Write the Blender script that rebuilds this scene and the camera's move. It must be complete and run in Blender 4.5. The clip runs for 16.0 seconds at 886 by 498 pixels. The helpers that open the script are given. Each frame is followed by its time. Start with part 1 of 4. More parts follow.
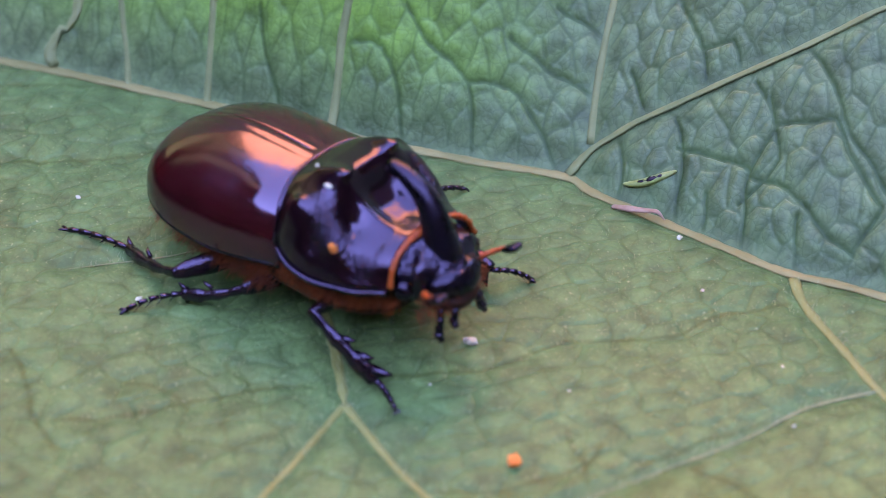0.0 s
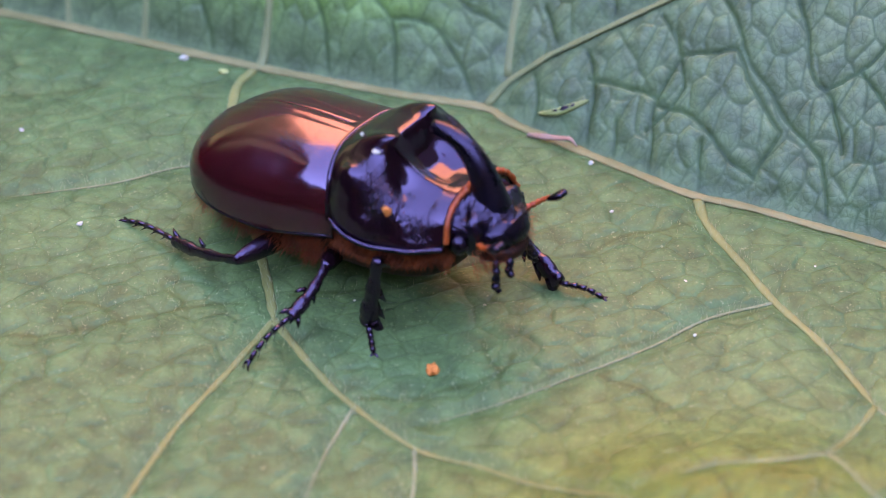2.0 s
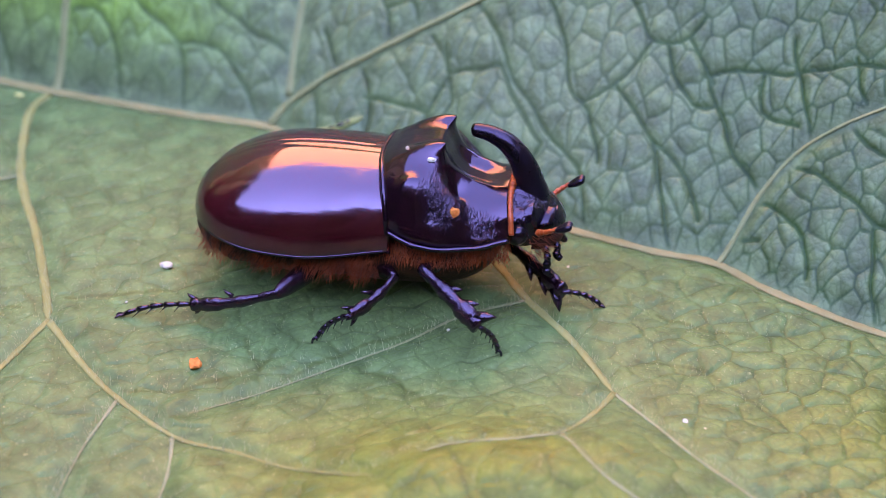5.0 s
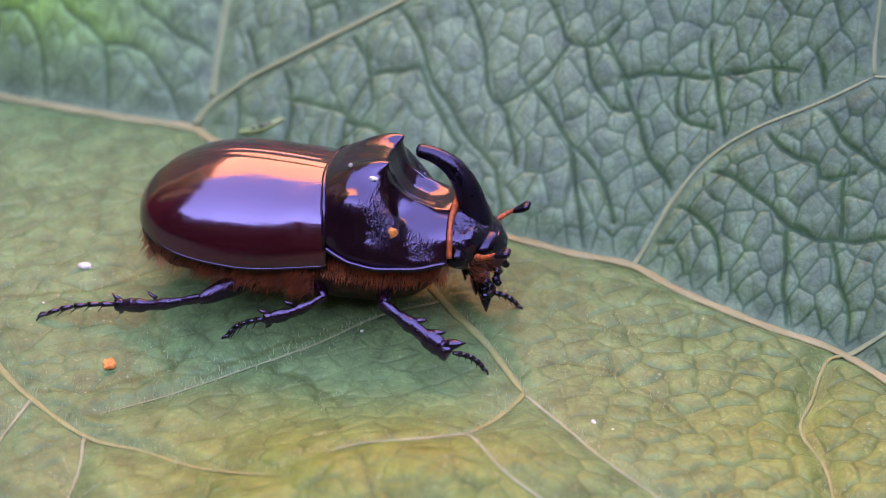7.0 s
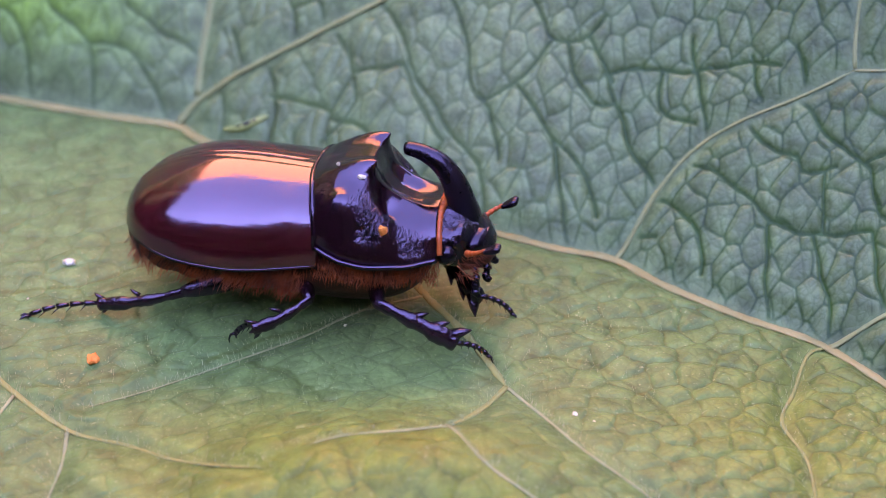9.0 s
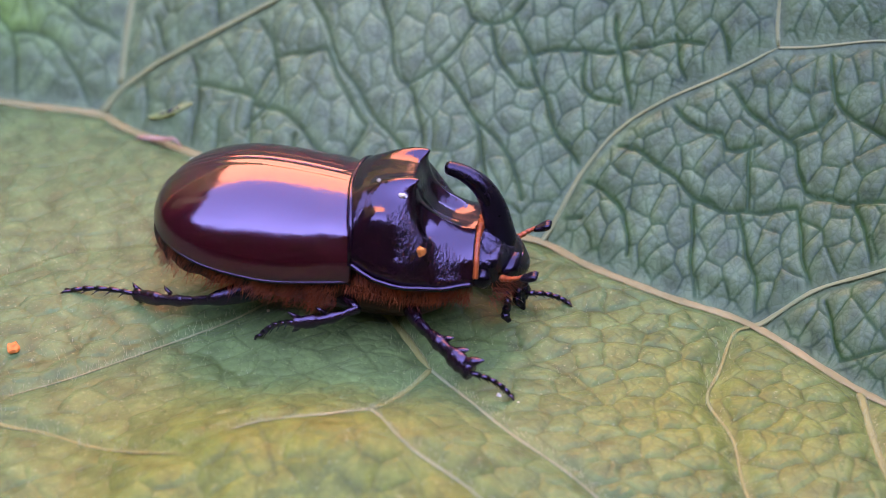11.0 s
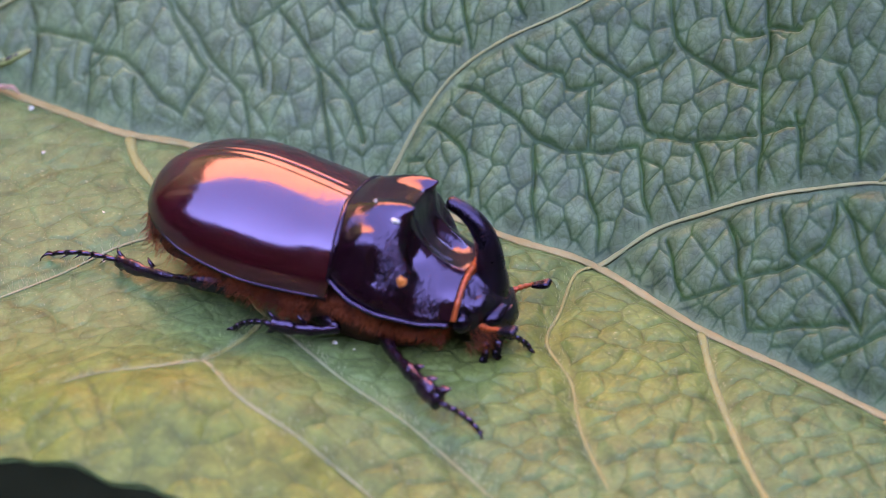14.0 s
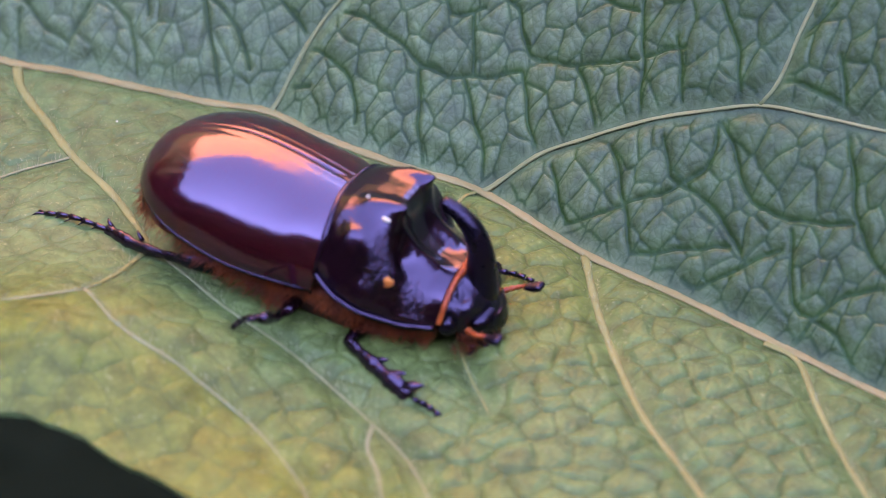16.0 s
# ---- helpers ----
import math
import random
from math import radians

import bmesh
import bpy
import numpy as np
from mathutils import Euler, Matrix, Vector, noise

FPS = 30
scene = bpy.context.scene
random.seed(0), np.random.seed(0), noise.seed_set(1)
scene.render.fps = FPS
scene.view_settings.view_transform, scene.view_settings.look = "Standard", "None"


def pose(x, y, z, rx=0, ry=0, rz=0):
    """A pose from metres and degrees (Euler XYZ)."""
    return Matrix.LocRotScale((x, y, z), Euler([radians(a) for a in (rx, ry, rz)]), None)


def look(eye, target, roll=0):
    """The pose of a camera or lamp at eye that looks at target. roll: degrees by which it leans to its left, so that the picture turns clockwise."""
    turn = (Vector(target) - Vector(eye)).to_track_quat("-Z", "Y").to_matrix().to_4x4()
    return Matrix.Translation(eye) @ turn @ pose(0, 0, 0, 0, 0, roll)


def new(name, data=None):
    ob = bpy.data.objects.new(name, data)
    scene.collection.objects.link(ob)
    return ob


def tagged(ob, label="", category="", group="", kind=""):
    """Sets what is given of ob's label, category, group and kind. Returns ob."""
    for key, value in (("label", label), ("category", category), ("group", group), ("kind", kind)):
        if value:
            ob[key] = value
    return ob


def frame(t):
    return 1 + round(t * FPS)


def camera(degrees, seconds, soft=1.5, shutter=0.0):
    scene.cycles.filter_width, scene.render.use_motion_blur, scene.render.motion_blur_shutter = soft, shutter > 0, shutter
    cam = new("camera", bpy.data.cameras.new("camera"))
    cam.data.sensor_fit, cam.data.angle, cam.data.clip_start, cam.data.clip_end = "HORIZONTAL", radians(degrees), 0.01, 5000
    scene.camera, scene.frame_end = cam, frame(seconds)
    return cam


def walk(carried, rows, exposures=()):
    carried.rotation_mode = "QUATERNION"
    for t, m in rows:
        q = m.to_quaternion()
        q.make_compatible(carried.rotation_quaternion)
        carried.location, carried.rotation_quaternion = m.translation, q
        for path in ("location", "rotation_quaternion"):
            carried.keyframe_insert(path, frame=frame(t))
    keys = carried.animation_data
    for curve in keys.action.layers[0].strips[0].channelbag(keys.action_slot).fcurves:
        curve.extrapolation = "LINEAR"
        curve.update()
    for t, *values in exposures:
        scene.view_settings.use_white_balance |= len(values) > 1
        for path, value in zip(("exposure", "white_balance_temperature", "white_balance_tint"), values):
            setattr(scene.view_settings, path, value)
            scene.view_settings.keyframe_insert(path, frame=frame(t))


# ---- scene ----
U = 0.01  # plan numbers are in centimetres

# ---- camera and its walk ----
cam = camera(20.0, 16.0, soft=0.4)
cam.data.dof.use_dof = True
cam.data.dof.focus_distance = 0.237
cam.data.dof.aperture_fstop = 25.0
CAMERA_ROWS = [
    (0.0, -2.776, -16.363, 14.027, 53.200, 0.237, 1.563),
    (0.5, -2.655, -16.731, 14.226, 52.931, 0.145, 1.336),
    (1.0, -2.584, -17.093, 14.346, 52.776, 0.039, 1.048),
    (1.5, -2.529, -17.345, 14.527, 52.354, -0.096, 0.779),
    (2.0, -2.412, -17.673, 14.557, 52.352, 0.058, 0.502),
    (2.5, -2.100, -18.020, 14.609, 52.493, 0.305, 0.549),
    (3.0, -1.761, -18.304, 14.680, 52.804, 0.502, 0.547),
    (3.5, -1.497, -18.600, 14.605, 53.444, 0.273, 0.461),
    (4.0, -1.321, -18.798, 14.695, 53.628, -0.000, 0.000),
    (4.5, -1.117, -18.902, 14.709, 53.834, -0.319, -0.536),
    (5.0, -0.591, -19.181, 14.513, 54.648, -0.069, -0.677),
    (7.5, 0.161, -19.334, 14.682, 54.537, -0.342, -0.873),
    (8.0, 0.239, -19.391, 14.673, 54.620, -0.135, -0.708),
    (10.5, 0.399, -19.539, 14.337, 55.133, 0.088, -1.770),
    (11.0, 0.712, -19.487, 14.293, 54.985, 0.154, -2.063),
    (11.5, 0.961, -19.448, 14.167, 54.986, 0.152, -2.500),
    (12.0, 1.027, -19.390, 14.162, 54.708, -0.097, -3.139),
    (12.5, 1.045, -19.338, 14.115, 54.527, -0.350, -3.723),
    (13.0, 1.188, -19.180, 14.410, 53.515, -0.272, -3.997),
    (13.5, 1.369, -19.160, 14.363, 53.346, -0.121, -4.054),
    (14.0, 1.602, -19.219, 14.291, 53.272, 0.144, -4.015),
    (14.5, 1.728, -19.189, 14.448, 52.595, 0.365, -4.288),
    (15.0, 1.739, -19.203, 14.469, 52.156, 0.084, -4.745),
    (15.5, 2.002, -19.314, 14.405, 51.964, 0.186, -4.956),
    (16.0, 2.195, -19.302, 14.358, 51.504, -0.108, -5.306),
]
walk(cam, [(t, pose(x * U, y * U, z * U, rx, ry, rz)) for t, x, y, z, rx, ry, rz in CAMERA_ROWS],
     exposures=[(0.0, 4.78, 7550, 52), (5.0, 5.03, 7950, 59), (8.0, 4.98, 8100, 63), (12.0, 4.98, 8100, 64), (16.0, 4.88, 7950, 60)])

# ---- daylight: open shade under a blue sky, the sun behind an added unseen wall ----
world = bpy.data.worlds.new("sky")
scene.world = world
world.use_nodes = True
wn = world.node_tree
sky = wn.nodes.new("ShaderNodeTexSky")
sky.sky_type = "NISHITA"
sky.sun_disc = False
sky.dust_density = 0.0
sky.ozone_density = 6.0
sky.sun_elevation = radians(36)
sky.sun_rotation = radians(180)
back = wn.nodes["Background"]
wn.links.new(sky.outputs["Color"], back.inputs["Color"])
back.inputs["Strength"].default_value = 0.15
sun = new("sun", bpy.data.lights.new("sun", "SUN"))
sun.data.energy = 3.0
sun.data.angle = radians(0.5)
sun.data.color = (1.0, 0.93, 0.82)
sun.matrix_world = look((0.0, -0.809, 0.588), (0, 0, 0))


# ---- materials ----
def nodes_of(name):
    m = bpy.data.materials.new(name)
    m.use_nodes = True
    nt = m.node_tree
    return m, nt, nt.nodes["Principled BSDF"]


def noise_node(nt, scale, detail=4.0, rough=0.55, coords=None):
    n = nt.nodes.new("ShaderNodeTexNoise")
    n.inputs["Scale"].default_value = scale
    n.inputs["Detail"].default_value = detail
    n.inputs["Roughness"].default_value = rough
    if coords is None:
        coords = nt.nodes.new("ShaderNodeTexCoord").outputs["Object"]
    nt.links.new(coords, n.inputs["Vector"])
    return n


def ramp_node(nt, source, stops):
    r = nt.nodes.new("ShaderNodeValToRGB")
    while len(r.color_ramp.elements) < len(stops):
        r.color_ramp.elements.new(0.5)
    for e, (p, c) in zip(r.color_ramp.elements, stops):
        e.position, e.color = p, (*c, 1.0)
    nt.links.new(source, r.inputs["Fac"])
    return r.outputs["Color"]


def mix_node(nt, fac, a, b, mode="MIX"):
    m = nt.nodes.new("ShaderNodeMix")
    m.data_type, m.blend_type = "RGBA", mode
    for socket, v in ((m.inputs[0], fac), (m.inputs[6], a), (m.inputs[7], b)):
        if isinstance(v, (int, float)):
            socket.default_value = v
        elif isinstance(v, tuple):
            socket.default_value = (*v, 1.0)
        else:
            nt.links.new(v, socket)
    return m.outputs[2]


def bump_node(nt, height, strength, distance, onto=None):
    b = nt.nodes.new("ShaderNodeBump")
    b.inputs["Strength"].default_value = strength
    b.inputs["Distance"].default_value = distance
    nt.links.new(height, b.inputs["Height"])
    if onto is not None:
        nt.links.new(onto, b.inputs["Normal"])
    return b.outputs["Normal"]


def attribute_node(nt, name):
    a = nt.nodes.new("ShaderNodeAttribute")
    a.attribute_name = name
    return a.outputs["Fac"]


def leaf_material():
    m, nt, p = nodes_of("leaf_green")
    broad = noise_node(nt, 28, 3)
    fine = noise_node(nt, 420, 5)
    far = attribute_node(nt, "upper")
    groove = attribute_node(nt, "groove")
    yellow = attribute_node(nt, "yellow")
    near_c = ramp_node(nt, broad.outputs["Fac"], [(0.3, (0.05, 0.096, 0.028)), (0.5, (0.058, 0.106, 0.031)), (0.7, (0.07, 0.118, 0.034))])
    far_c = ramp_node(nt, broad.outputs["Fac"], [(0.3, (0.058, 0.094, 0.033)), (0.55, (0.08, 0.116, 0.044)), (0.72, (0.102, 0.136, 0.052))])
    c = mix_node(nt, far, near_c, far_c)
    spots = noise_node(nt, 75, 2)
    sp = ramp_node(nt, spots.outputs["Fac"], [(0.25, (0.72, 0.72, 0.72)), (0.8, (0.95, 0.95, 0.95))])
    ymask = mix_node(nt, yellow, (0.0, 0.0, 0.0), sp)
    c = mix_node(nt, ymask, c, (0.102, 0.114, 0.013))
    # brighter green in the west: light through the blade put into the colour
    lit_west = attribute_node(nt, "lit_west")
    c = mix_node(nt, lit_west, c, (0.1, 0.21, 0.026))
    deep = attribute_node(nt, "deep")
    c = mix_node(nt, deep, c, (0.043, 0.073, 0.024))
    # the finest net of lines, a little bent
    bent = nt.nodes.new("ShaderNodeVectorMath")
    bent.operation = "MULTIPLY_ADD"
    bent.inputs[1].default_value = (0.0012, 0.0012, 0.0)
    nt.links.new(noise_node(nt, 500, 2).outputs["Color"], bent.inputs[0])
    nt.links.new(nt.nodes.new("ShaderNodeTexCoord").outputs["Object"], bent.inputs[2])
    web = nt.nodes.new("ShaderNodeTexVoronoi")
    web.feature = "DISTANCE_TO_EDGE"
    web.inputs["Scale"].default_value = 950
    nt.links.new(bent.outputs["Vector"], web.inputs["Vector"])
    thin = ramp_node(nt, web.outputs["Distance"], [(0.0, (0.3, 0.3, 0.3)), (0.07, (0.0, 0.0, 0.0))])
    # shade in the grooves, with the thin net, painted as darker green
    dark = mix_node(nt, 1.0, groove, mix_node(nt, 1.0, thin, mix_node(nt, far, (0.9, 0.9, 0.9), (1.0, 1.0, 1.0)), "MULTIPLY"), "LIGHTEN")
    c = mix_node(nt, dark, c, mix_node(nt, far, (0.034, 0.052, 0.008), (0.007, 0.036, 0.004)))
    grain = ramp_node(nt, fine.outputs["Fac"], [(0.3, (0.66, 0.66, 0.66)), (0.7, (1.32, 1.32, 1.32))])
    c = mix_node(nt, 1.0, c, grain, "MULTIPLY")
    # pale dust and felt in tiny points
    dust = ramp_node(nt, noise_node(nt, 2600, 2).outputs["Fac"], [(0.64, (0, 0, 0)), (0.76, (0.5, 0.5, 0.5))])
    dust = mix_node(nt, far, dust, (0.0, 0.0, 0.0))
    c = mix_node(nt, dust, c, (0.28, 0.29, 0.13))
    nt.links.new(c, p.inputs["Base Color"])
    p.inputs["Roughness"].default_value = 0.42
    nt.links.new(mix_node(nt, lit_west, mix_node(nt, far, (0.11, 0.11, 0.11), (0.14, 0.14, 0.14)), (0.15, 0.15, 0.15)), p.inputs["Specular IOR Level"])
    tiny = noise_node(nt, 1500, 3)
    swell = ramp_node(nt, web.outputs["Distance"], [(0.0, (0, 0, 0)), (0.3, (1, 1, 1))])
    n0 = bump_node(nt, swell, 0.16, 0.0002)
    n1 = bump_node(nt, fine.outputs["Fac"], 0.3, 0.0003, n0)
    nt.links.new(bump_node(nt, tiny.outputs["Fac"], 0.5, 0.0001, n1), p.inputs["Normal"])
    return m


def vein_material(name, c1, c2):
    m, nt, p = nodes_of(name)
    n = noise_node(nt, 180, 4)
    nt.links.new(ramp_node(nt, n.outputs["Fac"], [(0.35, c1), (0.65, c2)]), p.inputs["Base Color"])
    p.inputs["Roughness"].default_value = 0.6
    p.inputs["Specular IOR Level"].default_value = 0.15
    f = noise_node(nt, 1300, 3)
    nt.links.new(bump_node(nt, f.outputs["Fac"], 0.4, 0.0002), p.inputs["Normal"])
    return m


def chitin_material(name, c1, c2, rough, bump_scale, bump_strength, dots=False, coat=0.25, ior=1.5, wrinkled=False):
    m, nt, p = nodes_of(name)
    n = noise_node(nt, 120, 4)
    nt.links.new(ramp_node(nt, n.outputs["Fac"], [(0.35, c1), (0.7, c2)]), p.inputs["Base Color"])
    rr = ramp_node(nt, noise_node(nt, 300, 4).outputs["Fac"], [(0.3, (rough * 0.7,) * 3), (0.75, (rough * 1.6,) * 3)])
    nt.links.new(rr, p.inputs["Roughness"])
    p.inputs["IOR"].default_value = ior
    p.inputs["Coat Weight"].default_value = coat
    p.inputs["Specular Tint"].default_value = (0.95, 0.7, 1.0, 1.0)
    p.inputs["Coat Roughness"].default_value = rough * 0.6
    p.inputs["Coat IOR"].default_value = 1.7
    if dots:
        v = nt.nodes.new("ShaderNodeTexVoronoi")
        v.inputs["Scale"].default_value = bump_scale
        nt.links.new(nt.nodes.new("ShaderNodeTexCoord").outputs["Object"], v.inputs["Vector"])
        h = ramp_node(nt, v.outputs["Distance"], [(0.0, (0, 0, 0)), (0.35, (1, 1, 1))])
    else:
        h = noise_node(nt, bump_scale, 4).outputs["Fac"]
    stretch = nt.nodes.new("ShaderNodeMapping")
    stretch.inputs["Scale"].default_value = (0.12, 1.0, 1.0)
    nt.links.new(nt.nodes.new("ShaderNodeTexCoord").outputs["Object"], stretch.inputs["Vector"])
    streak = noise_node(nt, 700, 4, 0.6, stretch.outputs["Vector"])
    n1 = bump_node(nt, streak.outputs["Fac"], 0.12, 0.0002)
    n2 = bump_node(nt, noise_node(nt, 160, 3).outputs["Fac"], 0.1, 0.0012, n1)
    n3 = bump_node(nt, h, bump_strength, 0.00015, n2)
    if wrinkled:
        # fine folds where the mesh says so
        bend = nt.nodes.new("ShaderNodeMapping")
        bend.inputs["Scale"].default_value = (1.0, 0.45, 0.45)
        bend.inputs["Rotation"].default_value = (0.0, 0.5, 0.6)
        nt.links.new(nt.nodes.new("ShaderNodeTexCoord").outputs["Object"], bend.inputs["Vector"])
        folds = noise_node(nt, 3000, 3, 0.6, bend.outputs["Vector"])
        n3 = bump_node(nt, folds.outputs["Fac"], 1.0, 0.0006, n3)
        nt.links.new(attribute_node(nt, "wrinkle"), n3.node.inputs["Strength"])
    nt.links.new(n3, p.inputs["Normal"])
    return m


def plain_material(name, c1, c2, rough, scale):
    m, nt, p = nodes_of(name)
    n = noise_node(nt, scale, 4)
    nt.links.new(ramp_node(nt, n.outputs["Fac"], [(0.3, c1), (0.7, c2)]), p.inputs["Base Color"])
    p.inputs["Roughness"].default_value = rough
    p.inputs["Specular IOR Level"].default_value = 0.5 * (1 - rough)
    nt.links.new(bump_node(nt, n.outputs["Fac"], 0.4, 0.3 / scale), p.inputs["Normal"])
    return m


LEAF = leaf_material()
VEIN_NEAR = vein_material("vein_yellow_green", (0.14, 0.135, 0.032), (0.185, 0.172, 0.045))
VEIN_FINE = vein_material("vein_dull_green", (0.13, 0.14, 0.05), (0.19, 0.19, 0.08))
VEIN_FAR = vein_material("vein_pale_green", (0.118, 0.13, 0.043), (0.162, 0.168, 0.06))
VEIN_MID = vein_material("vein_beige", (0.145, 0.122, 0.036), (0.2, 0.16, 0.053))
SHELL = chitin_material("chestnut_shell", (0.022, 0.0014, 0.002), (0.034, 0.0024, 0.0034), 0.13, 4200, 0.07, True, coat=0.1, ior=1.6)
BLACK = chitin_material("black_brown_shell", (0.005, 0.001, 0.0025), (0.01, 0.0016, 0.0035), 0.13, 1500, 0.45, coat=0.0, ior=1.5)
SHIELD = chitin_material("wrinkled_black_shell", (0.006, 0.001, 0.002), (0.012, 0.0018, 0.003), 0.12, 1500, 0.2, coat=0.0, ior=1.5, wrinkled=True)
HORN = chitin_material("horn_black", (0.002, 0.0012, 0.002), (0.005, 0.002, 0.0025), 0.26, 2500, 0.25, coat=0.0, ior=1.38)
LEG = chitin_material("leg_dark_brown", (0.006, 0.0016, 0.0025), (0.014, 0.003, 0.004), 0.16, 1500, 0.9, coat=0.0, ior=1.5)
HEAD = chitin_material("rugged_black_shell", (0.003, 0.001, 0.0025), (0.006, 0.0015, 0.0035), 0.13, 900, 2.5, coat=0.0, ior=1.5)
BELLY = plain_material("belly_rust_brown", (0.012, 0.003, 0.0012), (0.05, 0.011, 0.0025), 0.65, 500)
HAIR = plain_material("rust_hair", (0.08, 0.01, 0.0012), (0.3, 0.05, 0.005), 0.5, 500)
RUST = plain_material("orange_membrane", (0.22, 0.024, 0.003), (0.38, 0.062, 0.008), 0.4, 1500)
CRUMB_ORANGE = plain_material("orange_crumb", (0.52, 0.11, 0.016), (0.62, 0.19, 0.035), 0.7, 900)
CRUMB_WHITE = plain_material("cream_crumb", (0.36, 0.31, 0.2), (0.52, 0.46, 0.31), 0.7, 900)
CRUMB_YELLOW = plain_material("yellow_crumb", (0.341, 0.310, 0.074), (0.434, 0.409, 0.155), 0.7, 900)
FUZZ = plain_material("pale_fuzz", (0.15, 0.17, 0.07), (0.24, 0.25, 0.12), 0.6, 900)
LARVA = plain_material("larva_green", (0.11, 0.14, 0.03), (0.18, 0.2, 0.05), 0.45, 900)
DRY = plain_material("dry_brown", (0.205, 0.105, 0.056), (0.298, 0.174, 0.105), 0.6, 600)
HEDGE = plain_material("hedge_green", (0.012, 0.022, 0.007), (0.035, 0.055, 0.016), 0.7, 9)
# for the unseen walls added to block sun and sky
BLOCKER = plain_material("grey_blocker", (0.035, 0.034, 0.036), (0.06, 0.058, 0.06), 0.9, 4)
PLASTER = plain_material("ochre_plaster", (0.52, 0.26, 0.125), (0.6, 0.31, 0.155), 0.85, 3)
# deep shade below the plants is put into this near-black soil colour
SOIL = plain_material("shade_dark_soil", (0.0015, 0.004, 0.0015), (0.005, 0.009, 0.004), 0.95, 60)


# ---- mesh tools ----
def mesh_from(name, verts, faces, smooth=True):
    me = bpy.data.meshes.new(name)
    verts = np.asarray(verts, dtype=np.float32)
    me.from_pydata([tuple(v) for v in verts], [], [tuple(int(i) for i in f) for f in faces])
    me.update()
    if smooth:
        me.polygons.foreach_set("use_smooth", np.ones(len(me.polygons), dtype=bool))
    return me


def piece(name, data, material, parent=None, label="", kind=""):
    ob = new(name, data)
    ob.data.materials.append(material)
    if parent is not None:
        ob.parent = parent
    return tagged(ob, label=label, kind=kind)


def grid_faces(nu, nv, wrap=False):
    faces = []
    for i in range(nu - 1):
        for j in range(nv if wrap else nv - 1):
            k = (j + 1) % nv
            faces.append((i * nv + j, i * nv + k, (i + 1) * nv + k, (i + 1) * nv + j))
    return faces


def tube(path, radii, sides=10, flat=1.0, cap=True):
    """Verts and faces of a round bar along a path; flat squeezes it in z."""
    path = [Vector(p) for p in path]
    verts, faces = [], []
    ref = Vector((0, 0, 1))
    for i, p in enumerate(path):
        d = (path[min(i + 1, len(path) - 1)] - path[max(i - 1, 0)]).normalized()
        side = d.cross(ref)
        side = side.normalized() if side.length > 1e-4 else Vector((0, 1, 0))
        up = side.cross(d).normalized()
        for k in range(sides):
            a = 2 * math.pi * k / sides
            verts.append(p + side * (radii[i] * math.cos(a)) + up * (radii[i] * flat * math.sin(a)))
    faces = grid_faces(len(path), sides, True)
    if cap:
        faces.append(tuple(range(sides))[::-1])
        faces.append(tuple((len(path) - 1) * sides + k for k in range(sides)))
    return [tuple(v) for v in verts], faces


def joined(groups):
    verts, faces = [], []
    for v, f in groups:
        o = len(verts)
        verts += list(v)
        faces += [tuple(i + o for i in q) for q in f]
    return verts, faces


def spline(points, step):
    """A smooth line through the points, stepped evenly."""
    p = [np.array(q, float) for q in points]
    p = [2 * p[0] - p[1], *p, 2 * p[-1] - p[-2]]
    out = []
    for a, b, c, d in zip(p, p[1:], p[2:], p[3:]):
        n = max(2, int(np.linalg.norm(c - b) / step))
        for t in np.arange(n) / n:
            out.append(0.5 * (2 * b + (c - a) * t + (2 * a - 5 * b + 4 * c - d) * t * t + (3 * b - a - 3 * c + d) * t ** 3))
    out.append(p[-2])
    return np.array(out)


def blob(size, seed, rough=0.35, cuts=2):
    """A crumbly lump."""
    bm = bmesh.new()
    bmesh.ops.create_icosphere(bm, subdivisions=cuts, radius=1.0)
    for v in bm.verts:
        n = noise.noise(v.co * 1.7 + Vector((seed * 3.1, seed, 0)))
        v.co = Vector((v.co.x * size[0], v.co.y * size[1], v.co.z * size[2])) * (1 + rough * n * 1.6)
    me = bpy.data.meshes.new("lump")
    bm.to_mesh(me)
    bm.free()
    return me


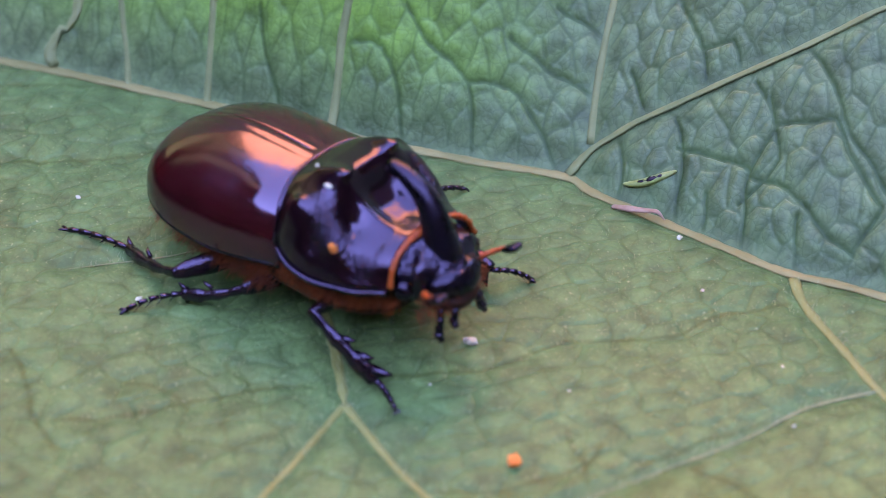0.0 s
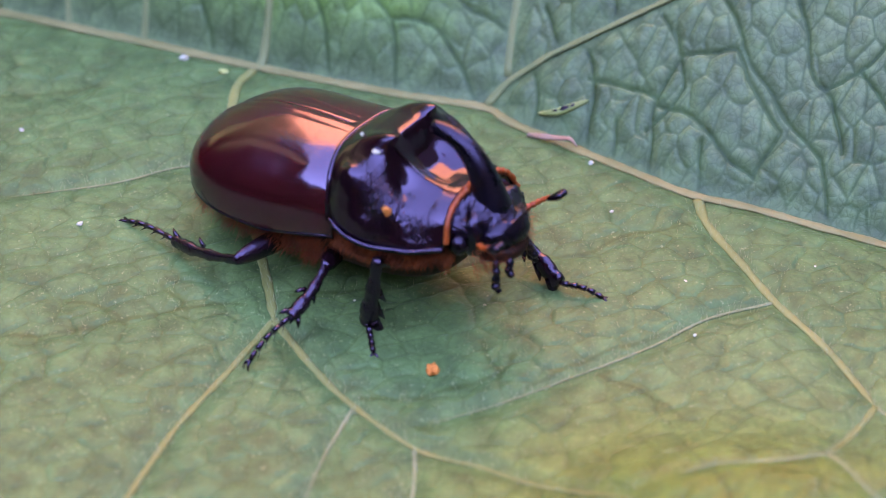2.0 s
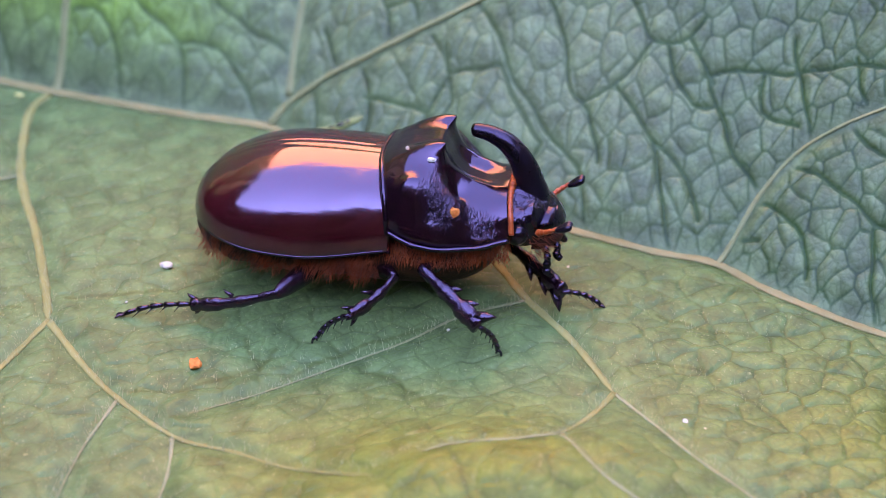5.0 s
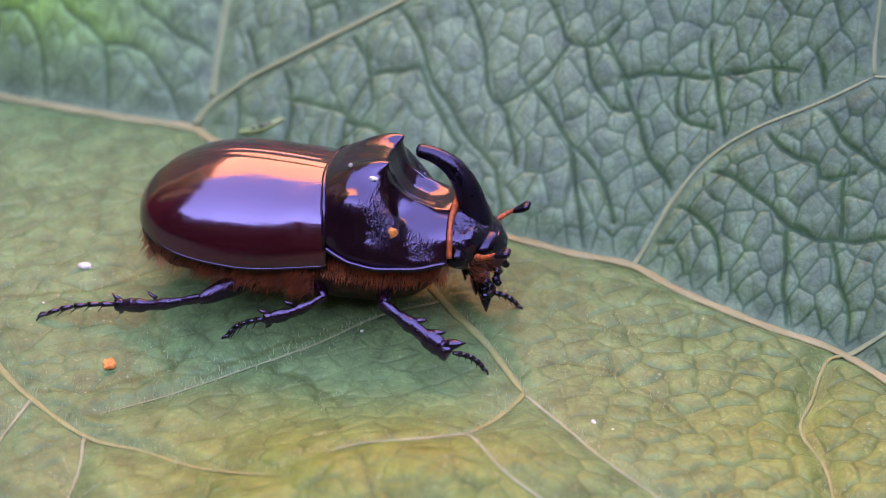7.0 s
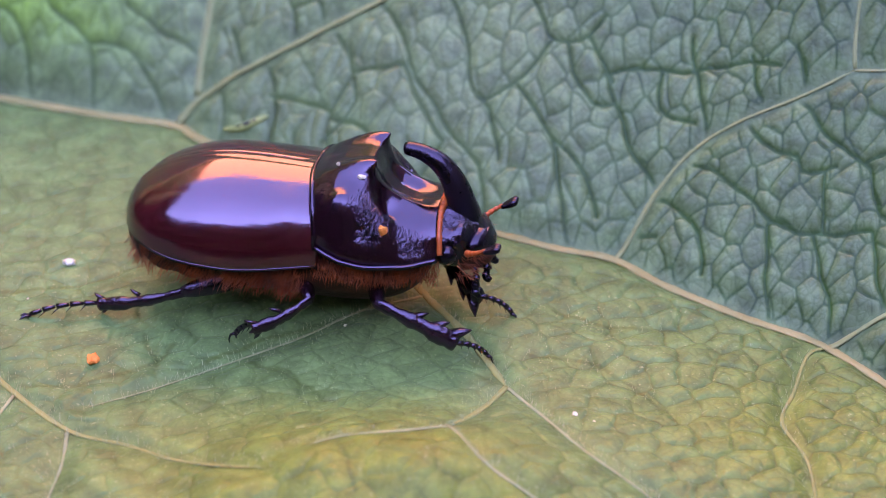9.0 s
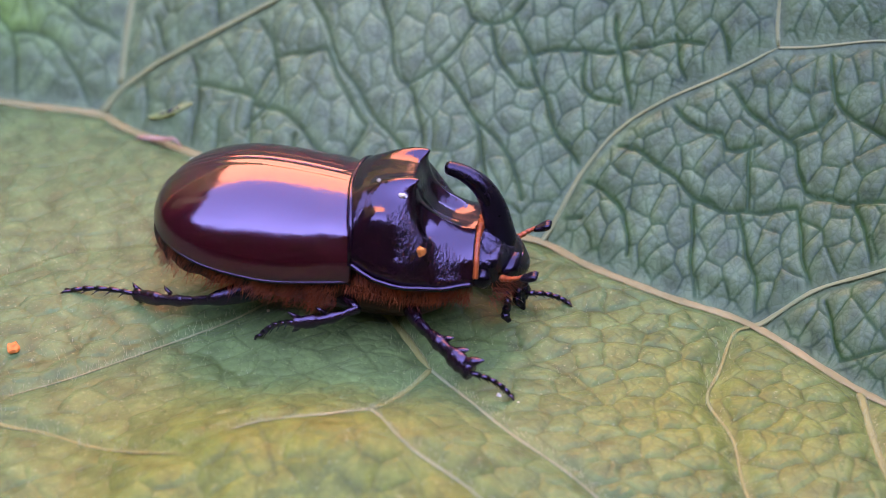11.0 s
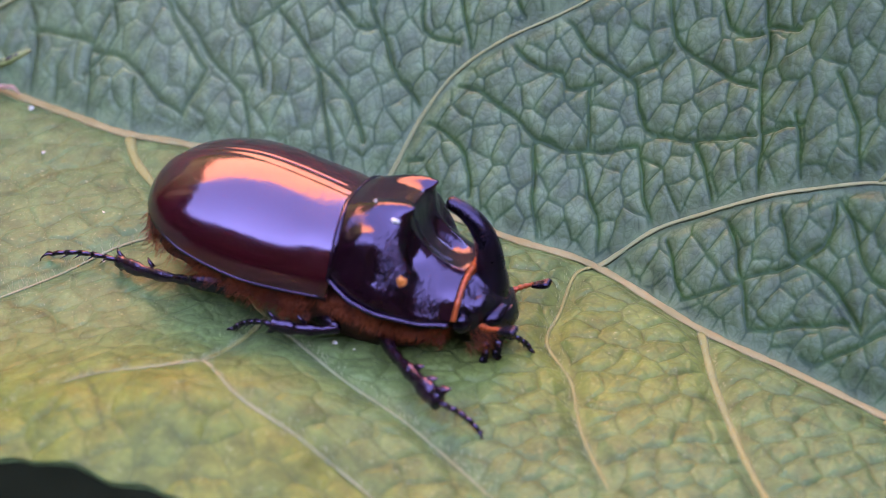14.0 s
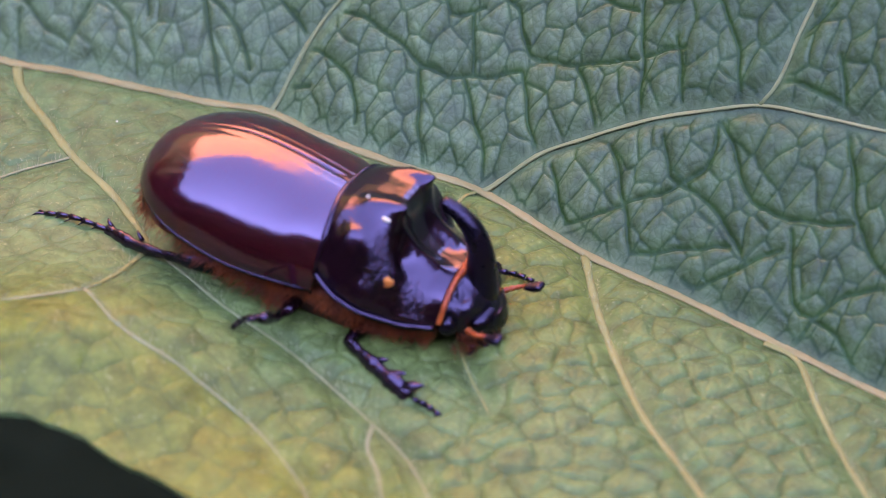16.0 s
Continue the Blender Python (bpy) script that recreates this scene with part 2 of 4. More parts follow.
# ---- the leaf ----
MIDRIB = [(-12, 6.55), (-9.5, 5.85), (-7.95, 5.38), (-7.43, 5.24), (-6.87, 5.06), (-6.25, 4.85), (-5.6, 4.63), (-4.64, 4.29), (-3.7, 4), (-3.05, 3.81), (-2.2, 3.58), (-1.95, 3.33), (-1.45, 2.97), (-0.75, 2.48),
          (-0.2, 2.1), (0.4, 1.87), (1.17, 1.5), (1.76, 1.25), (2.37, 1.1), (2.85, 0.7), (3.6, 0.22), (4.36, -0.2), (5.23, -1.15), (6.04, -1.8), (6.92, -2.56), (7.64, -3.18), (9.5, -4.6), (13, -7.4)]
VEINS_FAR = [
    (0.056, 0.04, [(-2.17, 3.61), (-1.87, 3.74), (-1.14, 3.74), (-0.62, 3.73), (-0.01, 3.71), (0.72, 3.71), (1.8, 3.78), (3.2, 4)]),
    (0.044, 0.03, [(-1.95, 3.77), (-1.9, 4.14), (-1.8, 4.56), (-1.75, 4.71), (-1.55, 5.4), (-1.3, 6.2)]),
    (0.03, 0.022, [(2.38, 1.09), (2.48, 1.17), (2.85, 1.54), (3.32, 1.75), (4.27, 1.75), (4.75, 1.79)]),
    (0.022, 0.014, [(4.75, 1.79), (5.27, 1.65), (5.73, 1.5), (6.07, 1.27), (6.6, 1.2), (7.5, 1.4)]),
    (0.022, 0.014, [(4.75, 1.8), (4.76, 1.99), (4.85, 2.4), (5, 3)]),
    (0.036, 0.024, [(4.36, -0.2), (4.9, -0.13), (5.4, -0.24), (5.8, -0.35), (6.3, -0.5), (6.88, -0.69), (7.37, -0.99), (7.9, -1.34), (8.8, -1.9)]),
    (0.022, 0.014, [(6.88, -0.69), (7.07, -0.59), (7.3, -0.32), (7.41, -0.21), (8, 0.4)]),
    (0.05, 0.036, [(-4.55, 4.22), (-4.5, 4.33), (-4.44, 4.56), (-4.41, 4.76), (-4.35, 4.92), (-4.1, 5.6), (-3.8, 6.6)]),
    (0.04, 0.03, [(-5.8, 4.68), (-5.79, 4.75), (-5.76, 4.98), (-5.73, 5.2), (-5.6, 6.2)]),
    (0.034, 0.03, [(-6.6, 4.98), (-6.62, 5.03), (-6.64, 5.23), (-6.68, 5.41), (-6.8, 6.3)]),
    (0.075, 0.05, [(-7.4, 5.28), (-7.46, 5.39), (-7.34, 5.49), (-7.19, 5.52), (-6.9, 6.2)]),
]
# the cross-veins that part the upper half into fields, sector by sector
RUNGS_WEST = [
    [(-4.42, 4.76), (-4.1, 4.68), (-3.93, 4.56), (-3.84, 4.36), (-3.79, 4.11)],
    [(-5.24, 5.1), (-5.18, 4.83), (-5.06, 4.63), (-5.03, 4.52)],
    [(-3.1, 3.91), (-3.11, 4.13), (-3.14, 4.34), (-3.31, 4.47), (-3.59, 4.63), (-3.76, 4.84)],
    [(-3.14, 4.34), (-2.75, 4.26), (-2.47, 3.98), (-2.28, 3.67)],
    [(-2.73, 4.58), (-2.43, 4.38), (-1.93, 4.13)],
    [(-2.27, 4.75), (-1.85, 4.53)],
    [(-1.08, 4.48), (-0.98, 4.21), (-0.88, 4.02), (-0.88, 3.75)],
    [(-0.88, 4.04), (-0.62, 3.98), (-0.57, 3.75)],
    [(-1.56, 4.16), (-1.45, 3.81)],
    [(-1.69, 3.69), (-1.65, 3.44), (-1.69, 3.22)],
]
RUNGS_MIDDLE = [
    [(-0.42, 3.61), (-0.27, 3.31), (-0.22, 3.21), (0.28, 3.05), (0.38, 2.83), (0.52, 2.6), (0.67, 2.38)],
    [(-0.22, 3.21), (-0.43, 3.04), (-0.52, 2.87), (-0.58, 2.39)],
    [(-1.14, 3.38), (-0.78, 3.18), (-0.48, 2.97)],
    [(-0.5, 2.94), (-0.13, 2.7), (0.07, 2.41), (0.41, 2.11)],
    [(0.67, 2.38), (0.41, 2.13)],
    [(0.09, 3.61), (0.28, 3.29), (0.33, 3.04)],
    [(-0.88, 2.95), (-0.91, 2.66)],
    [(-0.08, 2.49), (-0.11, 2.13)],
    [(-1.16, 3.6), (-1.09, 3.36), (-1.14, 3.04), (-1.17, 2.77)],
    [(0.06, 3.67), (0.26, 3.32), (0.35, 3.03), (0.64, 2.6), (0.81, 2.34), (1.04, 2.08), (1.09, 1.67)],
    [(-0.3, 3.44), (-0.24, 2.95), (-0.6, 2.76)],
]
RUNGS_CREST = [
    [(1.6, 3.22), (1.74, 2.98), (1.83, 2.82), (2.19, 2.77), (2.35, 2.89)],
    [(2.19, 2.77), (2.28, 2.61), (2.42, 2.42)],
    [(0.79, 3.41), (0.93, 3.12), (1.02, 2.63), (1.39, 2.59), (1.8, 2.81)],
    [(1.45, 2.58), (1.62, 2.34), (1.78, 2.1), (1.84, 1.85), (1.88, 1.5), (1.93, 1.3)],
    [(1.02, 2.63), (1.16, 2.48), (1.24, 2.07)],
    [(1.97, 2.78), (2.02, 2.53), (2.19, 2.3), (2.44, 2.25)],
    [(1.78, 2.1), (2.12, 1.76), (2.22, 1.45)],
    [(2.34, 2.54), (2.44, 2.25), (2.59, 1.9), (2.83, 1.55)],
    [(2.34, 2.48), (2.68, 2.48), (3.18, 2.33), (3.73, 2.19), (4.05, 2.02)],
    [(3.23, 2.59), (3.24, 2.33), (3.3, 2.01), (3.34, 1.75)],
    [(2.9, 2.41), (2.89, 2.14), (3.21, 1.91)],
    [(2.56, 1.28), (2.8, 1.15)],
]
RUNGS_UPPER = [
    [(3.18, 1.59), (3.45, 1.37), (3.71, 1.11), (3.91, 0.88), (4.28, 0.7), (4.83, 0.57)],
    [(4.22, 1.73), (4.44, 1.41), (4.79, 1.09), (4.86, 0.95), (4.91, 0.66), (5.31, 0.39), (5.87, 0.12)],
    [(4.79, 1.09), (5.01, 1.09), (5.22, 1.12)],
    [(5.24, 1.6), (5.26, 1.23), (5.52, 0.88), (5.93, 0.47)],
    [(3.79, 2.21), (3.8, 1.99), (3.87, 1.83)],
    [(4.22, 2.12), (4.28, 1.81)],
    [(3.7, 1.74), (3.85, 1.5), (4.16, 1.29), (4.2, 1.17), (4.53, 1.13)],
    [(4.42, 1.13), (4.38, 0.67)],
    [(2.85, 1.46), (3.06, 1.23), (3.22, 1), (3.21, 0.69)],
]
RUNGS_LOWER = [
    [(6.08, 1.29), (6.08, 0.93), (6.05, 0.66), (5.96, 0.45), (5.92, 0.11), (5.83, -0.36)],
    [(6.07, 0.88), (6.35, 0.71)],
    [(5.92, 0.11), (6.27, -0.02)],
    [(3.87, 0.88), (3.82, 0.52), (3.83, 0.17)],
    [(4.3, 0.69), (4.33, 0.39), (4.4, 0.21), (4.4, -0.1)],
    [(4.85, 0.55), (4.85, 0.22), (4.9, -0.12)],
    [(5.34, 0.38), (5.41, 0.08), (5.44, -0.23)],
    [(5.72, 1.32), (5.74, 1.06), (6.05, 0.85)],
    [(6.24, 0.07), (6.21, -0.38)],
    [(6.61, 0.2), (6.72, -0.12), (6.75, -0.31), (6.71, -0.61)],
    [(7.07, -0.59), (7.34, -0.79), (7.61, -1.03)],
    [(7.6, -0.67), (7.61, -1.03)],
    [(7.24, -0.38), (7.45, -0.35), (7.6, -0.3)],
]
RUNGS_EAST = [
    [(5.02, -0.28), (5.05, -0.54), (5.1, -0.8)],
    [(5.09, -0.82), (5.45, -0.9), (5.66, -0.91), (5.93, -0.98), (6.37, -0.94), (6.53, -0.67)],
    [(5.56, -0.42), (5.62, -0.76), (5.63, -1.08), (5.64, -1.31)],
    [(6.03, -0.58), (6.05, -0.88), (6.28, -1.11), (6.51, -1.47), (6.59, -1.67)],
    [(6.55, -0.68), (6.66, -1.07), (6.73, -1.35), (7.04, -1.61), (7.55, -1.89)],
    [(5.64, -1.31), (6.06, -1.44), (6.5, -1.59)],
    [(6.08, -1.65), (6.22, -1.77), (6.52, -1.77), (6.92, -1.8)],
]
RUNGS_TIP = [
    [(7.03, -1.69), (7, -1.96), (6.98, -2.2), (7.14, -2.38), (7.44, -2.34), (7.72, -2.44)],
    [(7.59, -1.15), (7.6, -1.44), (7.59, -1.91), (7.76, -2.38)],
    [(7.14, -2.38), (6.93, -2.52)],
    [(7.14, -2.4), (7.31, -2.61), (7.42, -2.86)],
]
CREASES = [
    [(-7.91, 4.88), (-7.23, 4.95), (-6.23, 4.87)],
    [(-7.68, 3.54), (-6.7, 3.64), (-6.18, 3.83)],
    [(-7.1, 0.7), (-6.88, 0.25), (-6.75, -0.27), (-6.48, -0.62)],
    [(-6.54, -0.23), (-5.99, -0.16), (-5.53, 0.01), (-4.77, 0.27), (-4.38, 0.28)],
    [(-6.05, 0.28), (-5.7, 0.22), (-5.48, -0.03)],
    [(-5.19, 0.55), (-4.97, 0.3)],
    [(-4, 0.46), (-3.41, 0.52), (-2.82, 0.66), (-2.22, 0.99), (-1.27, 1.09), (-0.96, 1.34), (-0.18, 1.6)],
    [(-1.97, -0.93), (-1.29, -0.43), (-0.5, -0.04), (-0.25, 0.07), (0.54, 0.35)],
    [(-1.39, -0.56), (-1.01, -0.74), (-0.68, -1.01), (-0.46, -1.32)],
    [(-3.32, -0.98), (-2.79, -0.97), (-2.08, -0.64), (-1.94, -0.38)],
    [(-2.22, -0.2), (-2.07, -0.72)],
    [(-0.44, -2), (-0.23, -2.64), (-0.18, -3.01)],
    [(1.7, 0.15), (2.24, -0.07), (3.06, -0.09)],
    [(1.45, -0.59), (2.09, -0.71), (2.68, -1.34)],
]
VEINS_NEAR = [
    (0.055, 0.05, [(-4.6, 4.2), (-4.76, 3.77), (-4.7, 2.6), (-4.41, 1.51), (-4.21, 0.58), (-4.13, 0.1)]),
    (0.036, 0.03, [(-4.13, 0.1), (-4.49, -0.64), (-4.87, -1.38), (-5.2, -2.27), (-5.5, -3.2)]),
    (0.045, 0.012, [(-4.13, 0.1), (-3.7, -0.62), (-3.36, -1.07), (-2.78, -1.64), (-2.24, -1.87), (-1.74, -2.17), (-0.95, -2.52)]),
    (0.055, 0.04, [(-0.12, 2.0), (-0.05, 1.59), (0.22, 0.99), (0.48, 0.42), (0.89, -0.27), (1.22, -1.06)]),
    (0.032, 0.026, [(1.22, -1.06), (0.66, -2.03)]),
    (0.02, 0.014, [(4.34, -0.2), (4.15, -0.34), (3.94, -0.93), (3.77, -1.39), (3.93, -1.94), (3.95, -2.67), (4.1, -3.4)]),
    (0.042, 0.028, [(5.23, -1.2), (5.24, -2.0), (5.31, -2.71), (5.44, -3.46), (5.69, -4.18), (6.0, -5.2)]),
    (0.036, 0.025, [(6.7, -2.45), (6.95, -2.7), (7.0, -3.32), (7.09, -3.97), (7.3, -5.0)]),
]
VEINS_FINE = [
    [(1.22, -1.06), (1.55, -1.6), (1.9, -2.15), (2.48, -2.72), (3.09, -3.52), (3.4, -4.1), (3.6, -5.0)],
    [(0.66, -2.03), (0.95, -2.65), (1.51, -3.05), (2.06, -3.56), (2.4, -4.15), (2.6, -4.8)],
    [(-4.7, 2.6), (-5.29, 2.42), (-5.83, 2.16), (-6.8, 1.9)],
    [(-2.81, -1.64), (-2.81, -2.12), (-2.89, -2.6), (-3.0, -3.0)],
    [(-3.36, -1.1), (-3.61, -1.82), (-3.79, -2.6)],
    [(0.66, -2.03), (0.23, -2.23), (-0.36, -2.22), (-0.9, -2.4)],
    [(0.48, 0.42), (-0.16, 0.17), (-0.7, -0.23), (-1.34, -0.61), (-2.07, -1.02), (-2.7, -1.3)],
    [(3.09, -3.52), (3.02, -3.8), (3.09, -4.15), (3.1, -4.8)],
]
EDGE = [(-13.0, -5.8), (-8.0, -4.3), (-4.0, -3.3), (-1.2, -3.12), (0.0, -3.46), (0.7, -3.8), (1.5, -4.4), (3.0, -5.8), (6.0, -7.5), (13.0, -9.5)]


def line_distance(x, y, line):
    """Distance to a line, its sign (left of the line is positive)."""
    best, sign = np.full(np.shape(x), 1e9), np.zeros(np.shape(x))
    for (ax, ay), (bx, by) in zip(line[:-1], line[1:]):
        dx, dy = bx - ax, by - ay
        t = np.clip(((x - ax) * dx + (y - ay) * dy) / (dx * dx + dy * dy), 0, 1)
        ex, ey = x - ax - t * dx, y - ay - t * dy
        q = np.hypot(ex, ey)
        m = q < best
        best, sign = np.where(m, q, best), np.where(m, np.sign(dx * ey - dy * ex), sign)
    return best, sign


MID_LINE = spline(MIDRIB, 0.25)


def leaf_height(x, y):
    """The blade's large form: a flat near half, a far half that rises from the midrib, a bulge at the front."""
    x, y = np.asarray(x, float), np.asarray(y, float)
    q, s = line_distance(x, y, MID_LINE)
    d = q * s
    far = np.sqrt(np.maximum(d, 0) ** 2 + 0.004) - 0.063 * (d > -9)
    far = np.maximum(far, 0)
    z = (1.0 + 0.75 * smooth_step(-1.5, -5.0, x)) * far + 0.03 * far ** 2
    z = z - 0.075 * np.clip(x - 1.5, 0, 9) + 0.02 * np.clip(-3 - x, 0, 9)
    z = z + 0.55 * np.exp(-((x - 0.3) / 1.6) ** 2 - ((y + 2.6) / 0.9) ** 2)
    return z, d


def cells(x, y, size, seed, turn, stretch):
    """An uneven net of polygons: how far a place lies from the nearest border, and a chance number for its polygon."""
    c, s = math.cos(turn), math.sin(turn)
    u, v = (x * c + y * s) / (stretch * size), (y * c - x * s) / size
    rng = np.random.RandomState(seed)
    jit, chance = rng.rand(256, 256, 2) * 0.74 + 0.13, rng.rand(256, 256)
    iu, iv = np.floor(u).astype(int), np.floor(v).astype(int)
    near = np.full(u.shape, 9.0)
    pu, pv, who = np.zeros(u.shape), np.zeros(u.shape), np.zeros(u.shape)
    around = [(i, j) for i in (-1, 0, 1) for j in (-1, 0, 1)]
    for i, j in around:
        k = (iu + i) % 256, (iv + j) % 256
        qu, qv = iu + i + jit[k][..., 0] - u, iv + j + jit[k][..., 1] - v
        d = np.hypot(qu, qv)
        m = d < near
        near, pu, pv, who = np.where(m, d, near), np.where(m, qu, pu), np.where(m, qv, pv), np.where(m, chance[k], who)
    border = np.full(u.shape, 9.0)
    for i, j in around:
        k = (iu + i) % 256, (iv + j) % 256
        qu, qv = iu + i + jit[k][..., 0] - u, iv + j + jit[k][..., 1] - v
        n = np.hypot(qu - pu, qv - pv)
        d = ((pu + qu) * (qu - pu) + (pv + qv) * (qv - pv)) / (2 * np.maximum(n, 1e-6))
        border = np.where(n > 1e-4, np.minimum(border, d), border)
    return border * size, who


def smooth_step(a, b, v):
    t = np.clip((v - a) / (b - a), 0, 1)
    return t * t * (3 - 2 * t)


def net_distance(x, y, lines):
    """Distance to the nearest of many lines, worked out only round each of them."""
    best = np.full(x.shape, 9.0)
    for line in lines:
        p = np.array(line)
        (x0, y0), (x1, y1) = p.min(0) - 0.8, p.max(0) + 0.8
        m = (x > x0) & (x < x1) & (y > y0) & (y < y1)
        if m.any():
            best[m] = np.minimum(best[m], line_distance(x[m], y[m], line)[0])
    return best


def build_leaf():
    leaf = tagged(new("leaf"), "large green leaf with pale veins and blistered upper half", "leaf")
    nx, ny = 1440, 640
    xs = np.linspace(-9.0, 9.4, nx)
    e = spline(EDGE, 0.1)
    lo = np.interp(xs, e[:, 0], e[:, 1]) + 0.03 * np.sin(xs * 5.1) + 0.02 * np.sin(xs * 11.7)
    mid = np.interp(xs, MID_LINE[:, 0], MID_LINE[:, 1])
    hi = mid + 3.5
    v = np.linspace(0, 1, ny)
    X = np.repeat(xs[:, None], ny, 1)
    Y = lo[:, None] + (hi - lo)[:, None] * v[None, :]
    Z, D = leaf_height(X, Y)
    wob = 0.12 * np.sin(Y * 2.3 + X) + 0.1 * np.sin(X * 3.1 - Y * 1.7)
    wx = 0.01 * np.sin(X * 9.1 + 3 * np.sin(Y * 4.3)) + 0.012 * np.sin(Y * 17.0 + X * 5)
    wy = 0.01 * np.sin(Y * 8.3 + 3 * np.sin(X * 3.7)) + 0.012 * np.sin(X * 15.0 - Y * 6)
    up = smooth_step(-0.03, 0.1, D)
    def side_cells(m, size, seed, turn, stretch):
        border, who = np.full(X.shape, 0.3), np.zeros(X.shape)
        border[m], who[m] = cells((X + 0.12 * wob + wx)[m], (Y - 0.12 * wob + wy)[m], size, seed, turn, stretch)
        return border, who
    far_side, near_side = D > -0.05, D < 0.12
    (mid_f, who_f), (sml_f, _) = side_cells(far_side, 0.215, 3, 0.5, 1.15), side_cells(far_side, 0.115, 5, 0.2, 1.1)
    (mid_n, who_n), (sml_n, _) = side_cells(near_side, 0.27, 7, 0.35, 1.3), side_cells(near_side, 0.13, 9, 0.8, 1.2)
    rungs = RUNGS_WEST + RUNGS_MIDDLE + RUNGS_CREST + RUNGS_UPPER + RUNGS_LOWER + RUNGS_EAST + RUNGS_TIP
    rung = net_distance(X + 0.6 * wx, Y + 0.6 * wy, [spline(r, 0.12) for r in rungs])
    crease = net_distance(X + wx, Y + wy, [spline(r, 0.15) for r in CREASES])
    net = net_distance(X, Y, [n[2] for n in VEINS_FAR + VEINS_NEAR] + VEINS_FINE)
    # upper half: fields that swell between the cross-veins, blisters inside them
    side = np.minimum(rung, np.minimum(net, np.abs(D)))
    far_relief = 0.022 * smooth_step(0, 0.036, rung) + 0.05 * (1 - np.exp(-(side / 0.26) ** 1.7)) + (0.028 * (1 - np.exp(-(mid_f / 0.045) ** 1.3)) + 0.016 * who_f * smooth_step(0, 0.03, mid_f)) * smooth_step(0, 0.08, rung) + 0.008 * (1 - np.exp(-(sml_f / 0.02) ** 1.3))
    far_relief = far_relief * smooth_step(0.0, 0.25, D)
    near_relief = 0.012 * (1 - np.exp(-(mid_n / 0.04) ** 1.3)) + 0.006 * who_n * smooth_step(0, 0.03, mid_n) + 0.005 * (1 - np.exp(-(sml_n / 0.02) ** 1.3)) + 0.03 * (1 - np.exp(-(np.minimum(net, crease) / 0.22) ** 1.6))
    east = smooth_step(1.2, 3.6, X)
    near_relief = near_relief * (1 + 0.9 * east)
    relief = up * far_relief + (1 - up) * near_relief
    relief = relief * smooth_step(0.0, 0.2, net) * smooth_step(0.02, 0.25, np.abs(D))
    Z = Z + relief - 0.014 * np.exp(-(net / 0.08) ** 2) - 0.018 * np.exp(-(D / 0.12) ** 2)
    # soft pillows between the ribs of the front bulge
    front = smooth_step(1.9, 0.5, Y - lo[:, None]) * (1 - up)
    Z = Z + front * 0.035 * (np.sin(X * 5.4 + 1.2 * np.sin(Y * 3)) * np.sin(Y * 4.1 + X * 1.9))

    # borders and creases painted darker, shade put into the colour; fainter to the west
    line_weight = 0.45 + 0.5 * smooth_step(0.0, 3.5, X)
    groove = up * np.maximum(line_weight * np.maximum(0.95 * (1 - smooth_step(0.004, 0.02, mid_f)), 0.5 * (1 - smooth_step(0.001, 0.012, sml_f))), (0.4 + 0.6 * line_weight) * (1.0 - smooth_step(0.011, 0.033, rung)))
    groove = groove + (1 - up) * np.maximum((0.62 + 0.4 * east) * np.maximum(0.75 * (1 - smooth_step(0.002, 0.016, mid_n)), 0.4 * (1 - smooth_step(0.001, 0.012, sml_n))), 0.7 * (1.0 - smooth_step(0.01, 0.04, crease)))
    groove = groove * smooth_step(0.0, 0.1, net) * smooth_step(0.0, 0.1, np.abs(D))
    yellow = np.clip(0.16 * smooth_step(-1.5, 2.5, X) + 0.75 * np.exp(-((X - 4.0) / 1.5) ** 2 - ((Y + 1.7) / 1.1) ** 2) + 1.0 * smooth_step(-3.8, -0.6, X) * smooth_step(2.9, 0.6, Y - lo[:, None]), 0, 1) * (1 - up)
    # mask of the painted light in the west of the upper half
    lit_west = 0.9 * up * smooth_step(-1.6, -4.2, X) * smooth_step(0.1, 0.7, D)
    deep = 0.95 * up * smooth_step(2.5, 7.0, X)
    me = bpy.data.meshes.new("blade")
    me.vertices.add(nx * ny)
    me.vertices.foreach_set("co", (np.stack([X, Y, Z], -1) * U).astype(np.float32).ravel())
    k = np.arange(nx * ny).reshape(nx, ny)
    quads = np.stack([k[:-1, :-1], k[1:, :-1], k[1:, 1:], k[:-1, 1:]], -1).reshape(-1, 4)
    me.loops.add(quads.size)
    me.loops.foreach_set("vertex_index", quads.ravel().astype(np.int32))
    me.polygons.add(len(quads))
    me.polygons.foreach_set("loop_start", np.arange(0, quads.size, 4, dtype=np.int32))
    me.polygons.foreach_set("use_smooth", np.ones(len(quads), dtype=bool))
    me.update(calc_edges=True)
    for key, val in (("upper", up), ("groove", groove), ("yellow", yellow), ("lit_west", lit_west), ("deep", deep)):
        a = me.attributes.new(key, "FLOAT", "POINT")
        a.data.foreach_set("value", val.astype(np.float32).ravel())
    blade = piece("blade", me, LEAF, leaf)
    # the underside and the rim that joins it to the blade
    ux, uy = np.arange(0, nx, 12), np.arange(0, ny, 12)
    ux[-1], uy[-1] = nx - 1, ny - 1
    low = [(X[i, j], Y[i, j], Z[i, j] - 0.05 - 0.09 * (0 < j < ny - 1)) for i in ux for j in uy]
    faces = [q[::-1] for q in grid_faces(len(ux), len(uy))]
    rim = [(X[i, 0], Y[i, 0], Z[i, 0]) for i in range(nx)] + [(X[i, 0], Y[i, 0] + 0.004, Z[i, 0] - 0.05) for i in range(nx)]
    o = len(low)
    faces += [(o + i, o + nx + i, o + nx + i + 1, o + i + 1) for i in range(nx - 1)]
